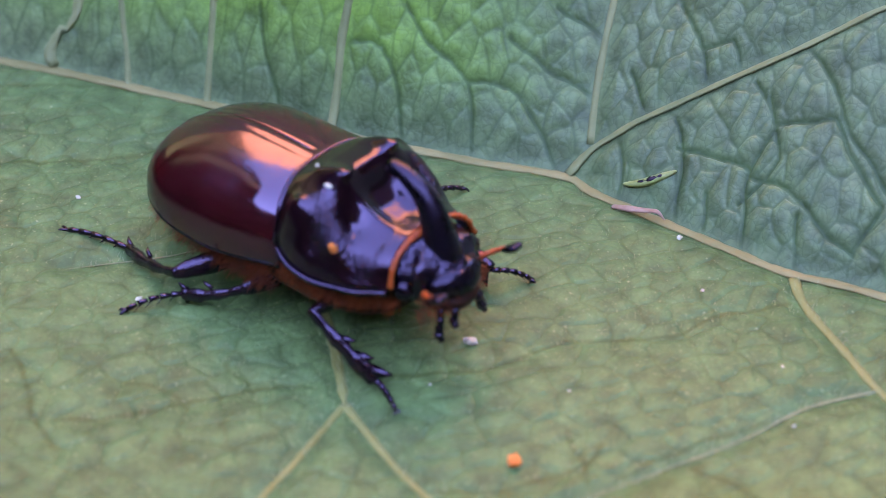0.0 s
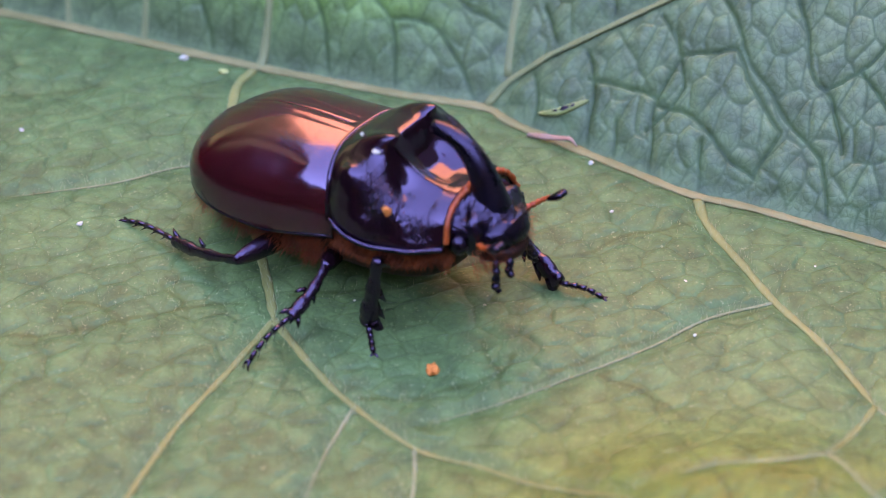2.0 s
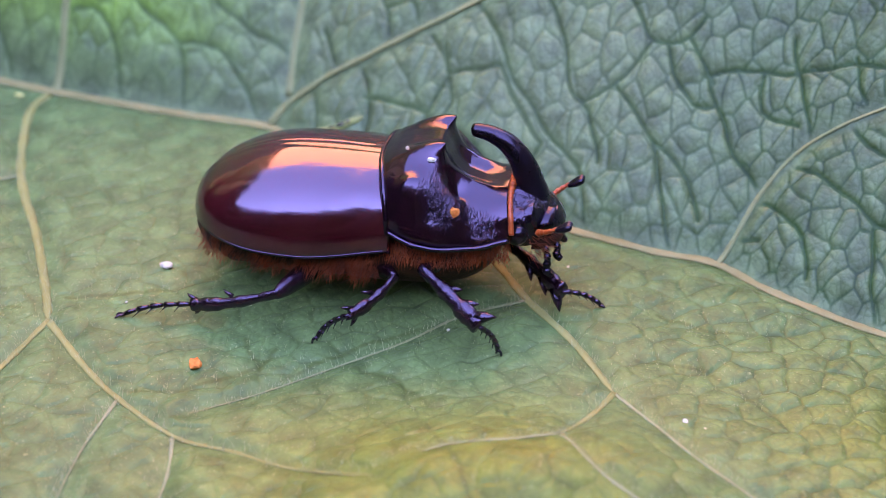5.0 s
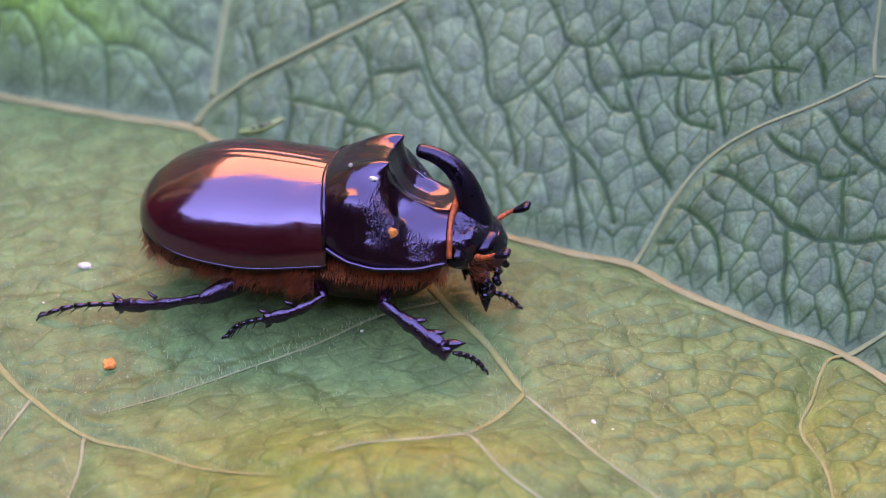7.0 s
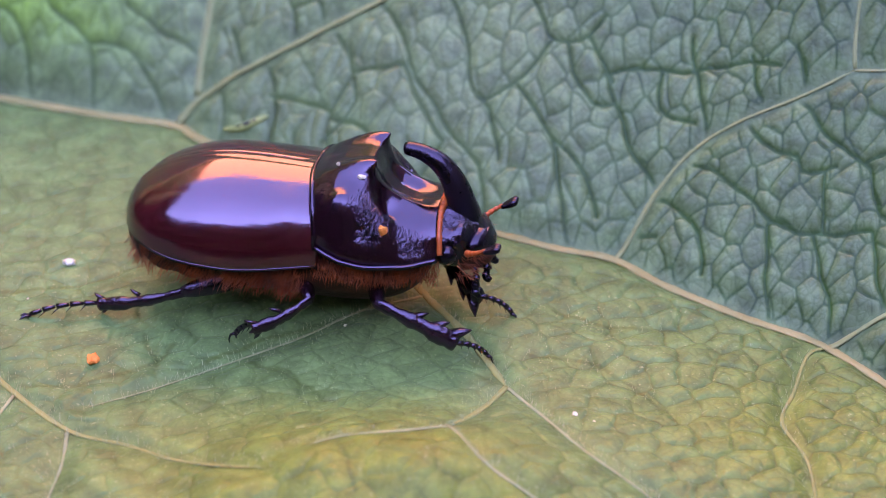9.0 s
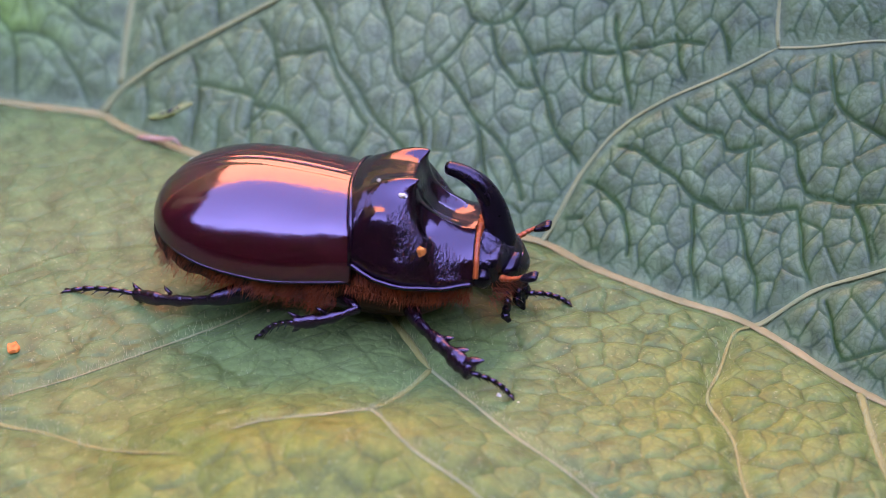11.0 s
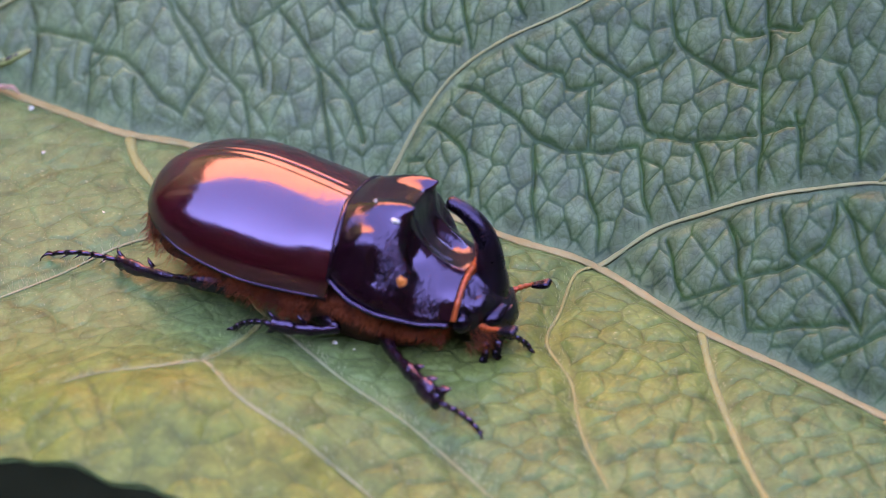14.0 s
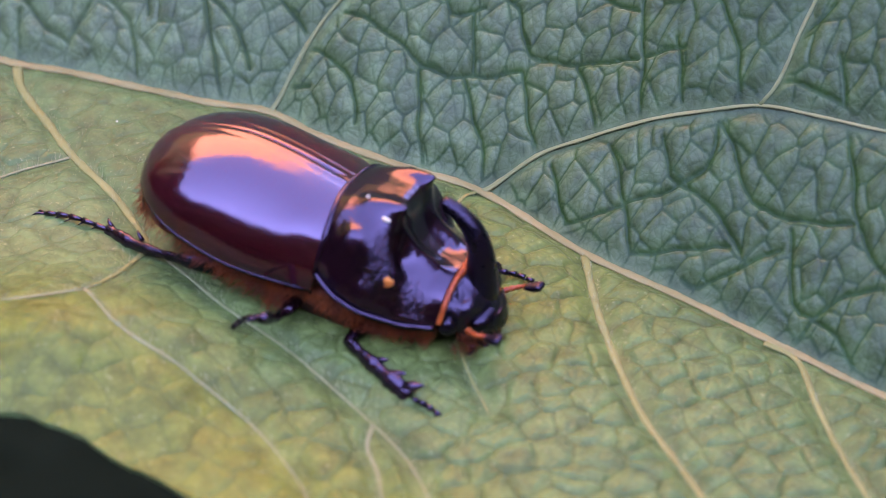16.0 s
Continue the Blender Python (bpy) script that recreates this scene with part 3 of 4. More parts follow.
    piece("underside", mesh_from("underside", np.array(low + rim) * U, faces), LEAF, leaf)
    for lines, mat, w0, w1, label in (([MIDRIB], VEIN_MID, 0.078, 0.036, "beige midrib"), (VEINS_NEAR, VEIN_NEAR, 0.05, 0.03, "yellowish raised vein"),
                                      (VEINS_FAR, VEIN_FAR, 0.042, 0.028, "pale green vein"), (VEINS_FINE, VEIN_FINE, 0.02, 0.006, "thin pale vein")):
        for line in lines:
            if len(line) == 3 and isinstance(line[0], float):
                w0, w1, line = line
            p = spline(line, 0.06)
            z, _ = leaf_height(p[:, 0], p[:, 1])
            t = np.linspace(0, 1, len(p))
            r = w0 + (w1 - w0) * t
            r = r * (1 + 0.1 * np.sin(np.arange(len(p)) * 0.9) + 0.06 * np.sin(np.arange(len(p)) * 2.3))
            r[-4:] *= np.array([0.9, 0.7, 0.45, 0.2])
            path = np.stack([p[:, 0], p[:, 1], z - 0.006], -1) * U
            vs, fs = tube(path, r * 0.92 * U, 10, 0.36)
            piece("vein", mesh_from("vein", vs, fs), mat, leaf, label)
    rng = np.random.RandomState(12)
    n = 9000
    px, py = rng.uniform(-6.5, 7.5, n), rng.uniform(-3.3, 3.5, n)
    for line in [v[2] for v in VEINS_NEAR] + VEINS_FINE:
        q = spline(line, 0.012)
        q = q[rng.rand(len(q)) < 0.4] + rng.normal(0, 0.03, (1, 2))
        px, py = np.concatenate([px, q[:, 0] + rng.normal(0, 0.03, len(q))]), np.concatenate([py, q[:, 1] + rng.normal(0, 0.03, len(q))])
    pz, d = leaf_height(px, py)
    keep = (d < -0.1) & (py > np.interp(px, xs, lo) + 0.05)
    verts, faces = [], []
    for x, y, z in zip(px[keep], py[keep], pz[keep]):
        a, b, ln = rng.uniform(0, 6.28), rng.uniform(0.2, 0.9), rng.uniform(0.02, 0.045)
        tip = (x + ln * math.cos(a) * math.cos(b), y + ln * math.sin(a) * math.cos(b), z + 0.03 + ln * math.sin(b))
        o, w = len(verts), 0.0022
        verts += [(x - w, y - w, z), (x + w, y - w, z), (x, y + w, z), (tip[0], tip[1], tip[2] + 0.03)]
        faces += [(o, o + 1, o + 3), (o + 1, o + 2, o + 3), (o + 2, o, o + 3)]
    piece("fuzz", mesh_from("fuzz", np.array(verts) * U, faces), FUZZ, leaf, "fine pale fuzz on the blade", kind="stuff")
    return leaf


leaf = build_leaf()


def on_leaf(x, y, lift=0.0):
    z, _ = leaf_height(x, y)
    return (x * U, y * U, (float(z) + lift) * U)


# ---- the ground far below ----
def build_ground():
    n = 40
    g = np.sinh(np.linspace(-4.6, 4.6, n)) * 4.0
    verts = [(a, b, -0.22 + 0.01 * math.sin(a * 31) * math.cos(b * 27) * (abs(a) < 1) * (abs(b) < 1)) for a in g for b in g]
    tagged(piece("ground", mesh_from("ground", verts, grid_faces(n, n)), SOIL), "soil under the leaf, shade put into its near-black colour", kind="structure")


build_ground()


# ---- what closes the place, all unseen: a dark hedge all round, a warm plastered wall behind it ----
def build_surround():
    n, rows = 160, 14
    verts = []
    for i in range(n):
        a = 2 * math.pi * i / n
        for j in range(rows):
            h = j / (rows - 1)
            p = Vector((math.cos(a) * 3, math.sin(a) * 3, h * 3))
            r = 2.3 - 0.25 * h + 0.22 * noise.noise(p * 1.3) + 0.1 * noise.noise(p * 4.1)
            top = 1.35 + 0.6 * max(0.0, -math.sin(a)) + 0.2 * noise.noise(Vector((math.cos(a) * 2, math.sin(a) * 2, 0))) + 0.07 * noise.noise(p * 3.7)
            # an unseen tall dark shrub, added to the north-west to darken the shell's reflections
            top += 1.6 * math.exp(-((a - 2.62) / 0.6) ** 4)
            verts.append((r * math.cos(a), r * math.sin(a), -0.25 + top * h))
    faces = [(i * rows + j, ((i + 1) % n) * rows + j, ((i + 1) % n) * rows + j + 1, i * rows + j + 1) for i in range(n) for j in range(rows - 1)]
    tagged(piece("backdrop_hedge", mesh_from("hedge", verts, faces), HEDGE), "unseen dark green hedge added round the place", kind="structure")
    # unseen walls: north gives warm reflections, south blocks the sun, east blocks sky
    for name, at, size, mat, label in (("unseen_wall_north", (-2.0, 5.2, 4.0), (9.0, 0.3, 8.6), PLASTER, "unseen warm ochre plastered wall beyond the hedge, added for its reflection"),
                                       ("unseen_wall_south", (1.4, -6.2, 2.7), (9.2, 0.4, 6.0), BLOCKER, "unseen grey wall added to keep the sun off the leaf"),
                                       ("unseen_wall_east", (6.2, -0.4, 4.2), (0.4, 11.0, 9.0), BLOCKER, "unseen grey side wall added to block sky light")):
        bm = bmesh.new()
        bmesh.ops.create_cube(bm, size=1.0, matrix=Matrix.Translation(at) @ Matrix.Diagonal((*size, 1)))
        bmesh.ops.bevel(bm, geom=bm.edges[:], offset=0.02, segments=2, affect="EDGES")
        me = bpy.data.meshes.new("wall")
        bm.to_mesh(me)
        bm.free()
        tagged(piece(name, me, mat), label, kind="structure")


build_surround()


# ---- the beetle ----
beetle = tagged(new("rhinoceros_beetle"), "glossy chestnut rhinoceros beetle with a curved black horn", "beetle")


def scaled(verts):
    return [tuple(c * U for c in v) for v in verts]


def dome(name, xs, half, top, low, material, a0, a1, na, label="", pw=0.9, shape=None, thick=0.02, cw=0.85):
    """A shell over the beetle's long axis; the angle runs across it from a0 to a1 (0 is the crest)."""
    verts = []
    for i, x in enumerate(xs):
        for a in np.linspace(a0, a1, na):
            s, c = math.sin(a), math.cos(a)
            y = half[i] * math.copysign(abs(s) ** pw, s)
            z = low[i] + (top[i] - low[i]) * math.copysign(abs(c) ** cw, c)
            x2 = x
            if shape:
                x2, y, z = shape(x, y, z, a)
            verts.append((x2, y, z))
    ob = piece(name, mesh_from(name, scaled(verts), grid_faces(len(xs), na)), material, beetle, label)
    m = ob.modifiers.new("thickness", "SOLIDIFY")
    m.thickness, m.offset = thick * U, -1
    return ob


def elytra_profile(s):
    """Half width, crest height and margin height of the wing cases, front to rear."""
    s = np.asarray(s)
    r = np.maximum(s - 0.44, 0) / 0.56
    end = np.maximum(1 - r ** 2.9, 0) ** 0.46
    w = np.where(s < 0.4, 1 - 0.14 * ((0.4 - s) / 0.4) ** 2.2, 1.0) * end
    h = np.maximum(1 - (np.maximum(s - 0.42, 0) / 0.58) ** 2.6, 0) ** 0.5
    low = 0.83 - 0.09 * smooth_step(0, 0.45, s) + 0.02 * smooth_step(0.6, 1.0, s)
    top = 1.425 + 0.03 * np.sin(np.pi * np.clip(s / 0.8, 0, 1)) - 0.1 * s ** 2
    return 0.868 * w, low + (top - low) * h, low


def build_elytra():
    s = 1 - (1 - np.linspace(0, 1, 64)) ** 1.7
    s = np.concatenate([s[:-1], [0.9995]])
    w, top, low = elytra_profile(s)
    xs = 0.28 - 1.975 * s
    for side in (-1, 1):
        def groove(x, y, z, a, side=side):
            y0 = abs(y)
            end = smooth_step(-1.7, -1.45, x)
            z -= end * (0.012 * math.exp(-(y0 / 0.016) ** 2) + 0.006 * math.exp(-((y0 - 0.115) / 0.014) ** 2))
            # the shoulder knob and the sunken front edge
            z += 0.03 * math.exp(-((x + 0.02) / 0.16) ** 2 - ((y0 - 0.66) / 0.14) ** 2) - 0.035 * smooth_step(0.2, 0.28, x)
            return x + 0.05 * (y0 / 0.9) ** 2 * smooth_step(-0.4, 0.28, x), y + side * 0.003, z
        dome("elytron", xs, w, top, low, SHELL, 0.0, side * math.radians(97), 56, "polished chestnut wing case", shape=groove, pw=0.95, cw=0.92)
        rim = []
        for i, x in enumerate(xs[::2]):
            a = math.radians(97)
            y = w[::2][i] * math.sin(a) ** 0.95
            rim.append((x + 0.05 * (y / 0.9) ** 2 * smooth_step(-0.4, 0.28, x), side * (y + 0.012), low[::2][i] - (top[::2][i] - low[::2][i]) * abs(math.cos(a)) ** 0.92))
        vs, fs = tube(rim, [0.019] * len(rim), 8)
        piece("wing_case_rim", mesh_from("rim", scaled(vs), fs), BLACK, beetle)
    # the small triangular plate between the wing cases
    g = [(0.3 - 0.34 * i / 10, (j / 4 - 1) * 0.17 * (1 - (i / 10) ** 1.3), 1.43 + 0.012 * math.cos((j / 4 - 1) * 1.4) - 0.004 * i / 10) for i in range(11) for j in range(9)]
    ob = piece("scutellum", mesh_from("scutellum", scaled(g), grid_faces(11, 9)), SHELL, beetle)
    m = ob.modifiers.new("thickness", "SOLIDIFY")
    m.thickness, m.offset = 0.02 * U, 0.0


def shield_surface(u, v):
    """The thorax shield at u (rear to front) and v (across, -1 to 1): a domed rear that rises into a hooked crest, a
    hollow before it between two low ridges, pitted flanks and a flat turned-up margin."""
    u, v = np.asarray(u, float), np.asarray(v, float)
    n = np.abs(v)
    front = 1.34 + 0.07 * n ** 3
    rear = 0.13 + 0.16 * n ** 2
    x = rear + (front - rear) * u
    w = np.interp(x, [0.13, 0.28, 0.4, 0.55, 0.72, 0.9, 1.1, 1.25, 1.42], [0.68, 0.755, 0.805, 0.835, 0.83, 0.785, 0.71, 0.64, 0.56])
    r = np.interp(x, [0.13, 0.28, 0.5, 0.8, 1.1, 1.42], [1.0, 0.93, 0.865, 0.83, 0.83, 0.87])
    y = w * np.sign(v) * n ** 0.92
    a = np.abs(y)
    # domed rear
    top = np.interp(x, [0.13, 0.25, 0.4, 0.6, 0.75, 0.9], [1.46, 1.53, 1.58, 1.61, 1.6, 1.55])
    domed = r + (top - r) * np.maximum(1 - n ** 2.7, 0) ** 0.52
    # front: a hollow top between low ridges, then full flanks
    ridge_y = np.interp(x, [0.7, 1.0, 1.4], [0.32, 0.27, 0.2])
    ridge_z = np.interp(x, [0.7, 0.85, 1.0, 1.2, 1.42], [1.56, 1.43, 1.335, 1.26, 1.25])
    hollow_z = np.interp(x, [0.7, 0.8, 0.92, 1.1, 1.25, 1.42], [1.54, 1.4, 1.29, 1.235, 1.25, 1.29])
    s = np.clip((a - ridge_y) / (w - ridge_y), 0, 1)
    flank = r + (ridge_z - r) * (0.78 * np.maximum(1 - s ** 3.0, 0) ** 0.62 + 0.22 * (1 - s))
    inner = hollow_z + (ridge_z - hollow_z) * smooth_step(0.25, 1.0, a / ridge_y)
    shaped = np.where(a < ridge_y, inner, flank)
    m = smooth_step(0.3, 0.6, a)
    b = smooth_step(0.66 - 0.14 * m, 0.8 + 0.34 * m, x)
    z = domed * (1 - b) + shaped * b
    # the crest: a ridge across the shield with a hooked knob at either end
    steep = np.exp(-((x - 0.68) / np.where(x > 0.68, 0.09, 0.28)) ** 2)
    z = z + steep * (0.03 * np.exp(-(y / 0.36) ** 4) + 0.105 * np.exp(-((a - 0.32) / 0.1) ** 2))
    # pits and swellings of the flanks
    z = z - 0.07 * np.exp(-((x - 0.86) / 0.1) ** 2 - ((a - 0.43) / 0.1) ** 2) - 0.1 * np.exp(-((x - 0.97) / 0.2) ** 2 - ((a - 0.46) / 0.14) ** 2) + 0.085 * np.exp(-((x - 0.46) / 0.12) ** 2 - ((a - 0.67) / 0.09) ** 2)
    z = z - 0.1 * np.exp(-((x - 0.7) / 0.09) ** 2 - ((a - 0.73) / 0.05) ** 2) + 0.03 * np.exp(-((x - 1.02) / 0.1) ** 2 - ((a - 0.45) / 0.08) ** 2)
    z = z - 0.04 * np.exp(-((x - 1.08) / 0.12) ** 2 - ((a - 0.62) / 0.06) ** 2)
    # the turned-up margin
    z = z - 0.03 * np.exp(-((n - 0.93) / 0.035) ** 2) + 0.012 * np.exp(-((n - 1.0) / 0.03) ** 2)
    lean = 0.11 * smooth_step(1.6, 1.76, z) * np.exp(-((x - 0.68) / 0.16) ** 2)
    return np.stack([x + lean, y, z], -1)


def build_pronotum():
    nu, nv = 150, 181
    g = shield_surface(*np.meshgrid(np.linspace(0, 1, nu), np.linspace(-1, 1, nv), indexing="ij"))
    for _ in range(10):
        g[1:-1, 1:-1] = 0.5 * g[1:-1, 1:-1] + 0.125 * (g[2:, 1:-1] + g[:-2, 1:-1] + g[1:-1, 2:] + g[1:-1, :-2])
    ob = piece("pronotum", mesh_from("pronotum", g.reshape(-1, 3) * U, grid_faces(nu, nv)), SHIELD, beetle, "black thorax shield with a knobbed crest")
    x, y = g[..., 0], np.abs(g[..., 1])
    fold = np.exp(-((x - 0.78) / 0.15) ** 2 - ((y - 0.62) / 0.14) ** 2) + 0.6 * np.exp(-((x - 1.18) / 0.16) ** 2 - ((y - 0.6) / 0.1) ** 2) + 0.03
    ob.data.attributes.new("wrinkle", "FLOAT", "POINT").data.foreach_set("value", np.clip(fold, 0, 1).astype(np.float32).ravel())
    m = ob.modifiers.new("thickness", "SOLIDIFY")
    m.thickness, m.offset = 0.03 * U, 1.0
    edge = np.linspace(0, 1, 44)
    for side in (-1.0, 1.0):
        rim = shield_surface(edge, np.full(44, side)) + np.array([0, side * 0.01, 0])
        vs, fs = tube(rim, [0.024] * 44, 8)
        piece("shield_rim", mesh_from("rim", scaled(vs), fs), BLACK, beetle)
    across = shield_surface(np.ones(61), np.linspace(-0.97, 0.97, 61)) + np.array([0.03, 0, -0.02])
    t = np.arange(61)
    vs, fs = tube(across, 0.026 + 0.014 * np.exp(-((t - 30) / 9.0) ** 2) + 0.006 * np.sin(t * 1.9) + 0.005 * np.sin(t * 4.3), 8)
    piece("collar_fringe", mesh_from("collar", scaled(vs), fs), RUST, beetle, "orange bristly collar membrane")
    back = shield_surface(np.zeros(51), np.linspace(-1, 1, 51)) + np.array([-0.015, 0, -0.02])
    vs, fs = tube(back, [0.026] * 51, 8)
    piece("rear_rim", mesh_from("rear_rim", scaled(vs), fs), BLACK, beetle)
    # the dark neck between the shield and the wing cases
    neck = [(0.3 - 0.12 * i, 0.76 * math.sin(k / 20 * math.pi - math.pi / 2), 0.74 + 0.63 * math.cos(k / 20 * math.pi - math.pi / 2)) for i in range(2) for k in range(21)]
    piece("neck", mesh_from("neck", scaled(neck), grid_faces(2, 21)), BLACK, beetle)


def build_head():
    nu, nv = 40, 48
    verts = []
    for s in np.linspace(0.0, 1, nu):
        r = math.sin(math.pi * (0.24 + 0.66 * s)) ** 0.7
        for a in np.linspace(0, 2 * math.pi, nv, endpoint=False):
            c, q = math.cos(a), math.sin(a)
            x, y, z = 1.2 + 0.6 * s, (0.5 - 0.12 * s) * r * c, 0.96 - 0.1 * s + 0.31 * r * q
            # cheeks before the eyes, a dent beside the horn's root, wrinkles
            k = math.exp(-((x - 1.6) / 0.07) ** 2 - ((abs(y) - 0.32) / 0.1) ** 2 - ((z - 1.05) / 0.12) ** 2)
            k2 = math.exp(-((x - 1.44) / 0.08) ** 2 - ((abs(y) - 0.28) / 0.1) ** 2 - ((z - 1.18) / 0.1) ** 2)
            z += 0.05 * k - 0.06 * k2
            y += math.copysign(0.03, y) * k
            verts.append((x, y, z + 0.008 * math.sin(x * 41) * math.sin(y * 37) * (q > 0)))
    fs = grid_faces(nu, nv, True) + [tuple(range(nv)), tuple((nu - 1) * nv + k for k in range(nv))[::-1]]
    piece("head", mesh_from("head", scaled(verts), fs), HEAD, beetle)
    path = spline([(1.54, 0, 0.88), (1.54, 0, 1.06), (1.51, 0, 1.24), (1.43, 0, 1.44), (1.3, 0, 1.6), (1.13, 0, 1.69), (0.98, 0, 1.715), (0.94, 0, 1.715)], 0.03)
    t = np.linspace(0, 1, len(path))
    vs, fs = tube(path, np.interp(t, [0, 0.12, 0.3, 0.55, 0.8, 0.95, 0.985, 1], [0.26, 0.2, 0.145, 0.112, 0.08, 0.066, 0.05, 0.02]), 18, 1.0)
    piece("horn", mesh_from("horn", scaled(vs), fs), HORN, beetle, "curved black horn")
    vs, fs = tube([(1.66, 0, 0.93), (1.76, 0, 0.88), (1.84, 0, 0.84), (1.87, 0, 0.83)], [0.34, 0.26, 0.16, 0.06], 16, 0.45)
    piece("clypeus", mesh_from("clypeus", scaled(vs), fs), HORN, beetle)
    vs, fs = tube([(1.6, 0, 0.72), (1.72, 0, 0.7), (1.82, 0, 0.72), (1.86, 0, 0.74)], [0.3, 0.25, 0.16, 0.06], 14, 0.5)
    piece("jaw", mesh_from("jaw", scaled(vs), fs), BELLY, beetle, "rust-brown mouth under the clypeus")
    for side in (-1, 1):
        eye = blob((0.1, 0.085, 0.1), 3, 0.02)
        eye.transform(Matrix.Translation((1.48, side * 0.44, 0.88)))
        eye.transform(Matrix.Scale(U, 4))
        eye.polygons.foreach_set("use_smooth", np.ones(len(eye.polygons), dtype=bool))
        piece("eye", eye, HORN, beetle)
        # feeler: a rusty stalk in beads and a dark club of three leaves
        path = spline([(1.66, side * 0.36, 0.88), (1.74, side * 0.43, 0.93), (1.8, side * 0.46, 0.97), (1.85, side * 0.47, 1.0)], 0.012)
        k = np.arange(len(path))
        vs, fs = tube(path, np.interp(k / k[-1], [0, 0.3, 1], [0.034, 0.026, 0.02]) * (1 + 0.18 * np.sin(k * 1.5)), 8)
        ant = piece("antenna", mesh_from("antenna", scaled(vs), fs), RUST, beetle)
        for j, off in enumerate((-0.022, 0.0, 0.022)):
            club = spline([(1.84, side * 0.47 + off, 0.99), (1.89, side * 0.48 + off * 1.3, 1.01), (1.95, side * 0.49 + off * 1.6, 1.045), (1.985, side * 0.49 + off * 1.6, 1.075)], 0.02)
            vs, fs = tube(club, np.interp(np.linspace(0, 1, len(club)), [0, 0.55, 0.9, 1], [0.02, 0.036, 0.034, 0.012]), 8)
            piece("club_leaf", mesh_from("club_leaf", scaled(vs), fs), HORN, ant, "dark antenna club")
        # palps: beaded, hooked, dark
        for x0, y0, ln in ((1.7, 0.2, 0.3), (1.78, 0.1, 0.17)):
            path = spline([(x0, side * y0, 0.72), (x0 + 0.05, side * (y0 + 0.06), 0.72 - 0.5 * ln), (x0 + 0.05, side * (y0 + 0.08), 0.72 - 0.9 * ln), (x0 + 0.1, side * (y0 + 0.09), 0.72 - 1.1 * ln)], 0.012)
            k = np.arange(len(path))
            vs, fs = tube(path, np.interp(k / k[-1], [0, 0.6, 0.85, 1], [0.028, 0.036, 0.044, 0.02]) * (1 + 0.14 * np.sin(k * 1.1)), 8)
            piece("palp", mesh_from("palp", scaled(vs), fs), HORN, beetle)


def build_belly():
    u = np.linspace(0, 1, 60)
    verts = []
    for s in u:
        x = 1.3 - 3.02 * s
        r = max(0.02, 1 - abs(2 * s - 1) ** 5.0) ** 0.5
        for a in np.linspace(0, 2 * math.pi, 36, endpoint=False):
            ring = 1 + 0.025 * math.sin(s * 60) * (s > 0.45)
            verts.append((x, 0.68 * r * ring * math.cos(a), 0.64 - 0.02 * s + (0.5 if math.sin(a) < 0 else 0.2) * r * ring * math.sin(a)))
    fs = grid_faces(60, 36, True) + [tuple(range(36)), tuple(59 * 36 + k for k in range(36))[::-1]]
    piece("belly", mesh_from("belly", scaled(verts), fs), BELLY, beetle, "rust-brown hairy underside")
    # the rear plate that shows below the wing cases
    g = [(-1.42 - 0.24 * math.cos(e) * math.cos(p), 0.58 * math.sin(p), 0.66 + 0.24 * math.sin(e)) for e in np.linspace(-1.3, 0.7, 12) for p in np.linspace(-1.4, 1.4, 25)]
    piece("pygidium", mesh_from("pygidium", scaled(g), grid_faces(12, 25)), BELLY, beetle, "rust-brown tail plate")


def hair_tuft(name, roots, length, droop, seed, width=0.0026):
    """Fine bristles: thin three-sided spikes from the roots along their directions."""
    rng = random.Random(seed)
    verts, faces = [], []
    for (px, py, pz), (dx, dy, dz) in roots:
        d = Vector((dx + rng.gauss(0, 0.3), dy + rng.gauss(0, 0.3), dz + rng.gauss(0, 0.3))).normalized()
        n = length * rng.uniform(0.5, 1.15)
        p = Vector((px, py, pz))
        q = p + d * n * 0.55
        e = q + (d + Vector((0, 0, -droop))).normalized() * n * 0.45
        side = d.cross(Vector((0.3, 0.2, 1))).normalized() * width
        up = d.cross(side).normalized() * width
        o = len(verts)
        verts += [p + side, p - side * 0.5 + up, p - side * 0.5 - up, q + side * 0.7, q - side * 0.35 + up * 0.7, q - side * 0.35 - up * 0.7, e]
        for k in range(3):
            j = (k + 1) % 3
            faces += [(o + k, o + j, o + 3 + j, o + 3 + k), (o + 3 + k, o + 3 + j, o + 6)]
    return piece(name, mesh_from(name, scaled(verts), faces), HAIR, beetle, "fringe of rust-coloured bristles", kind="stuff")


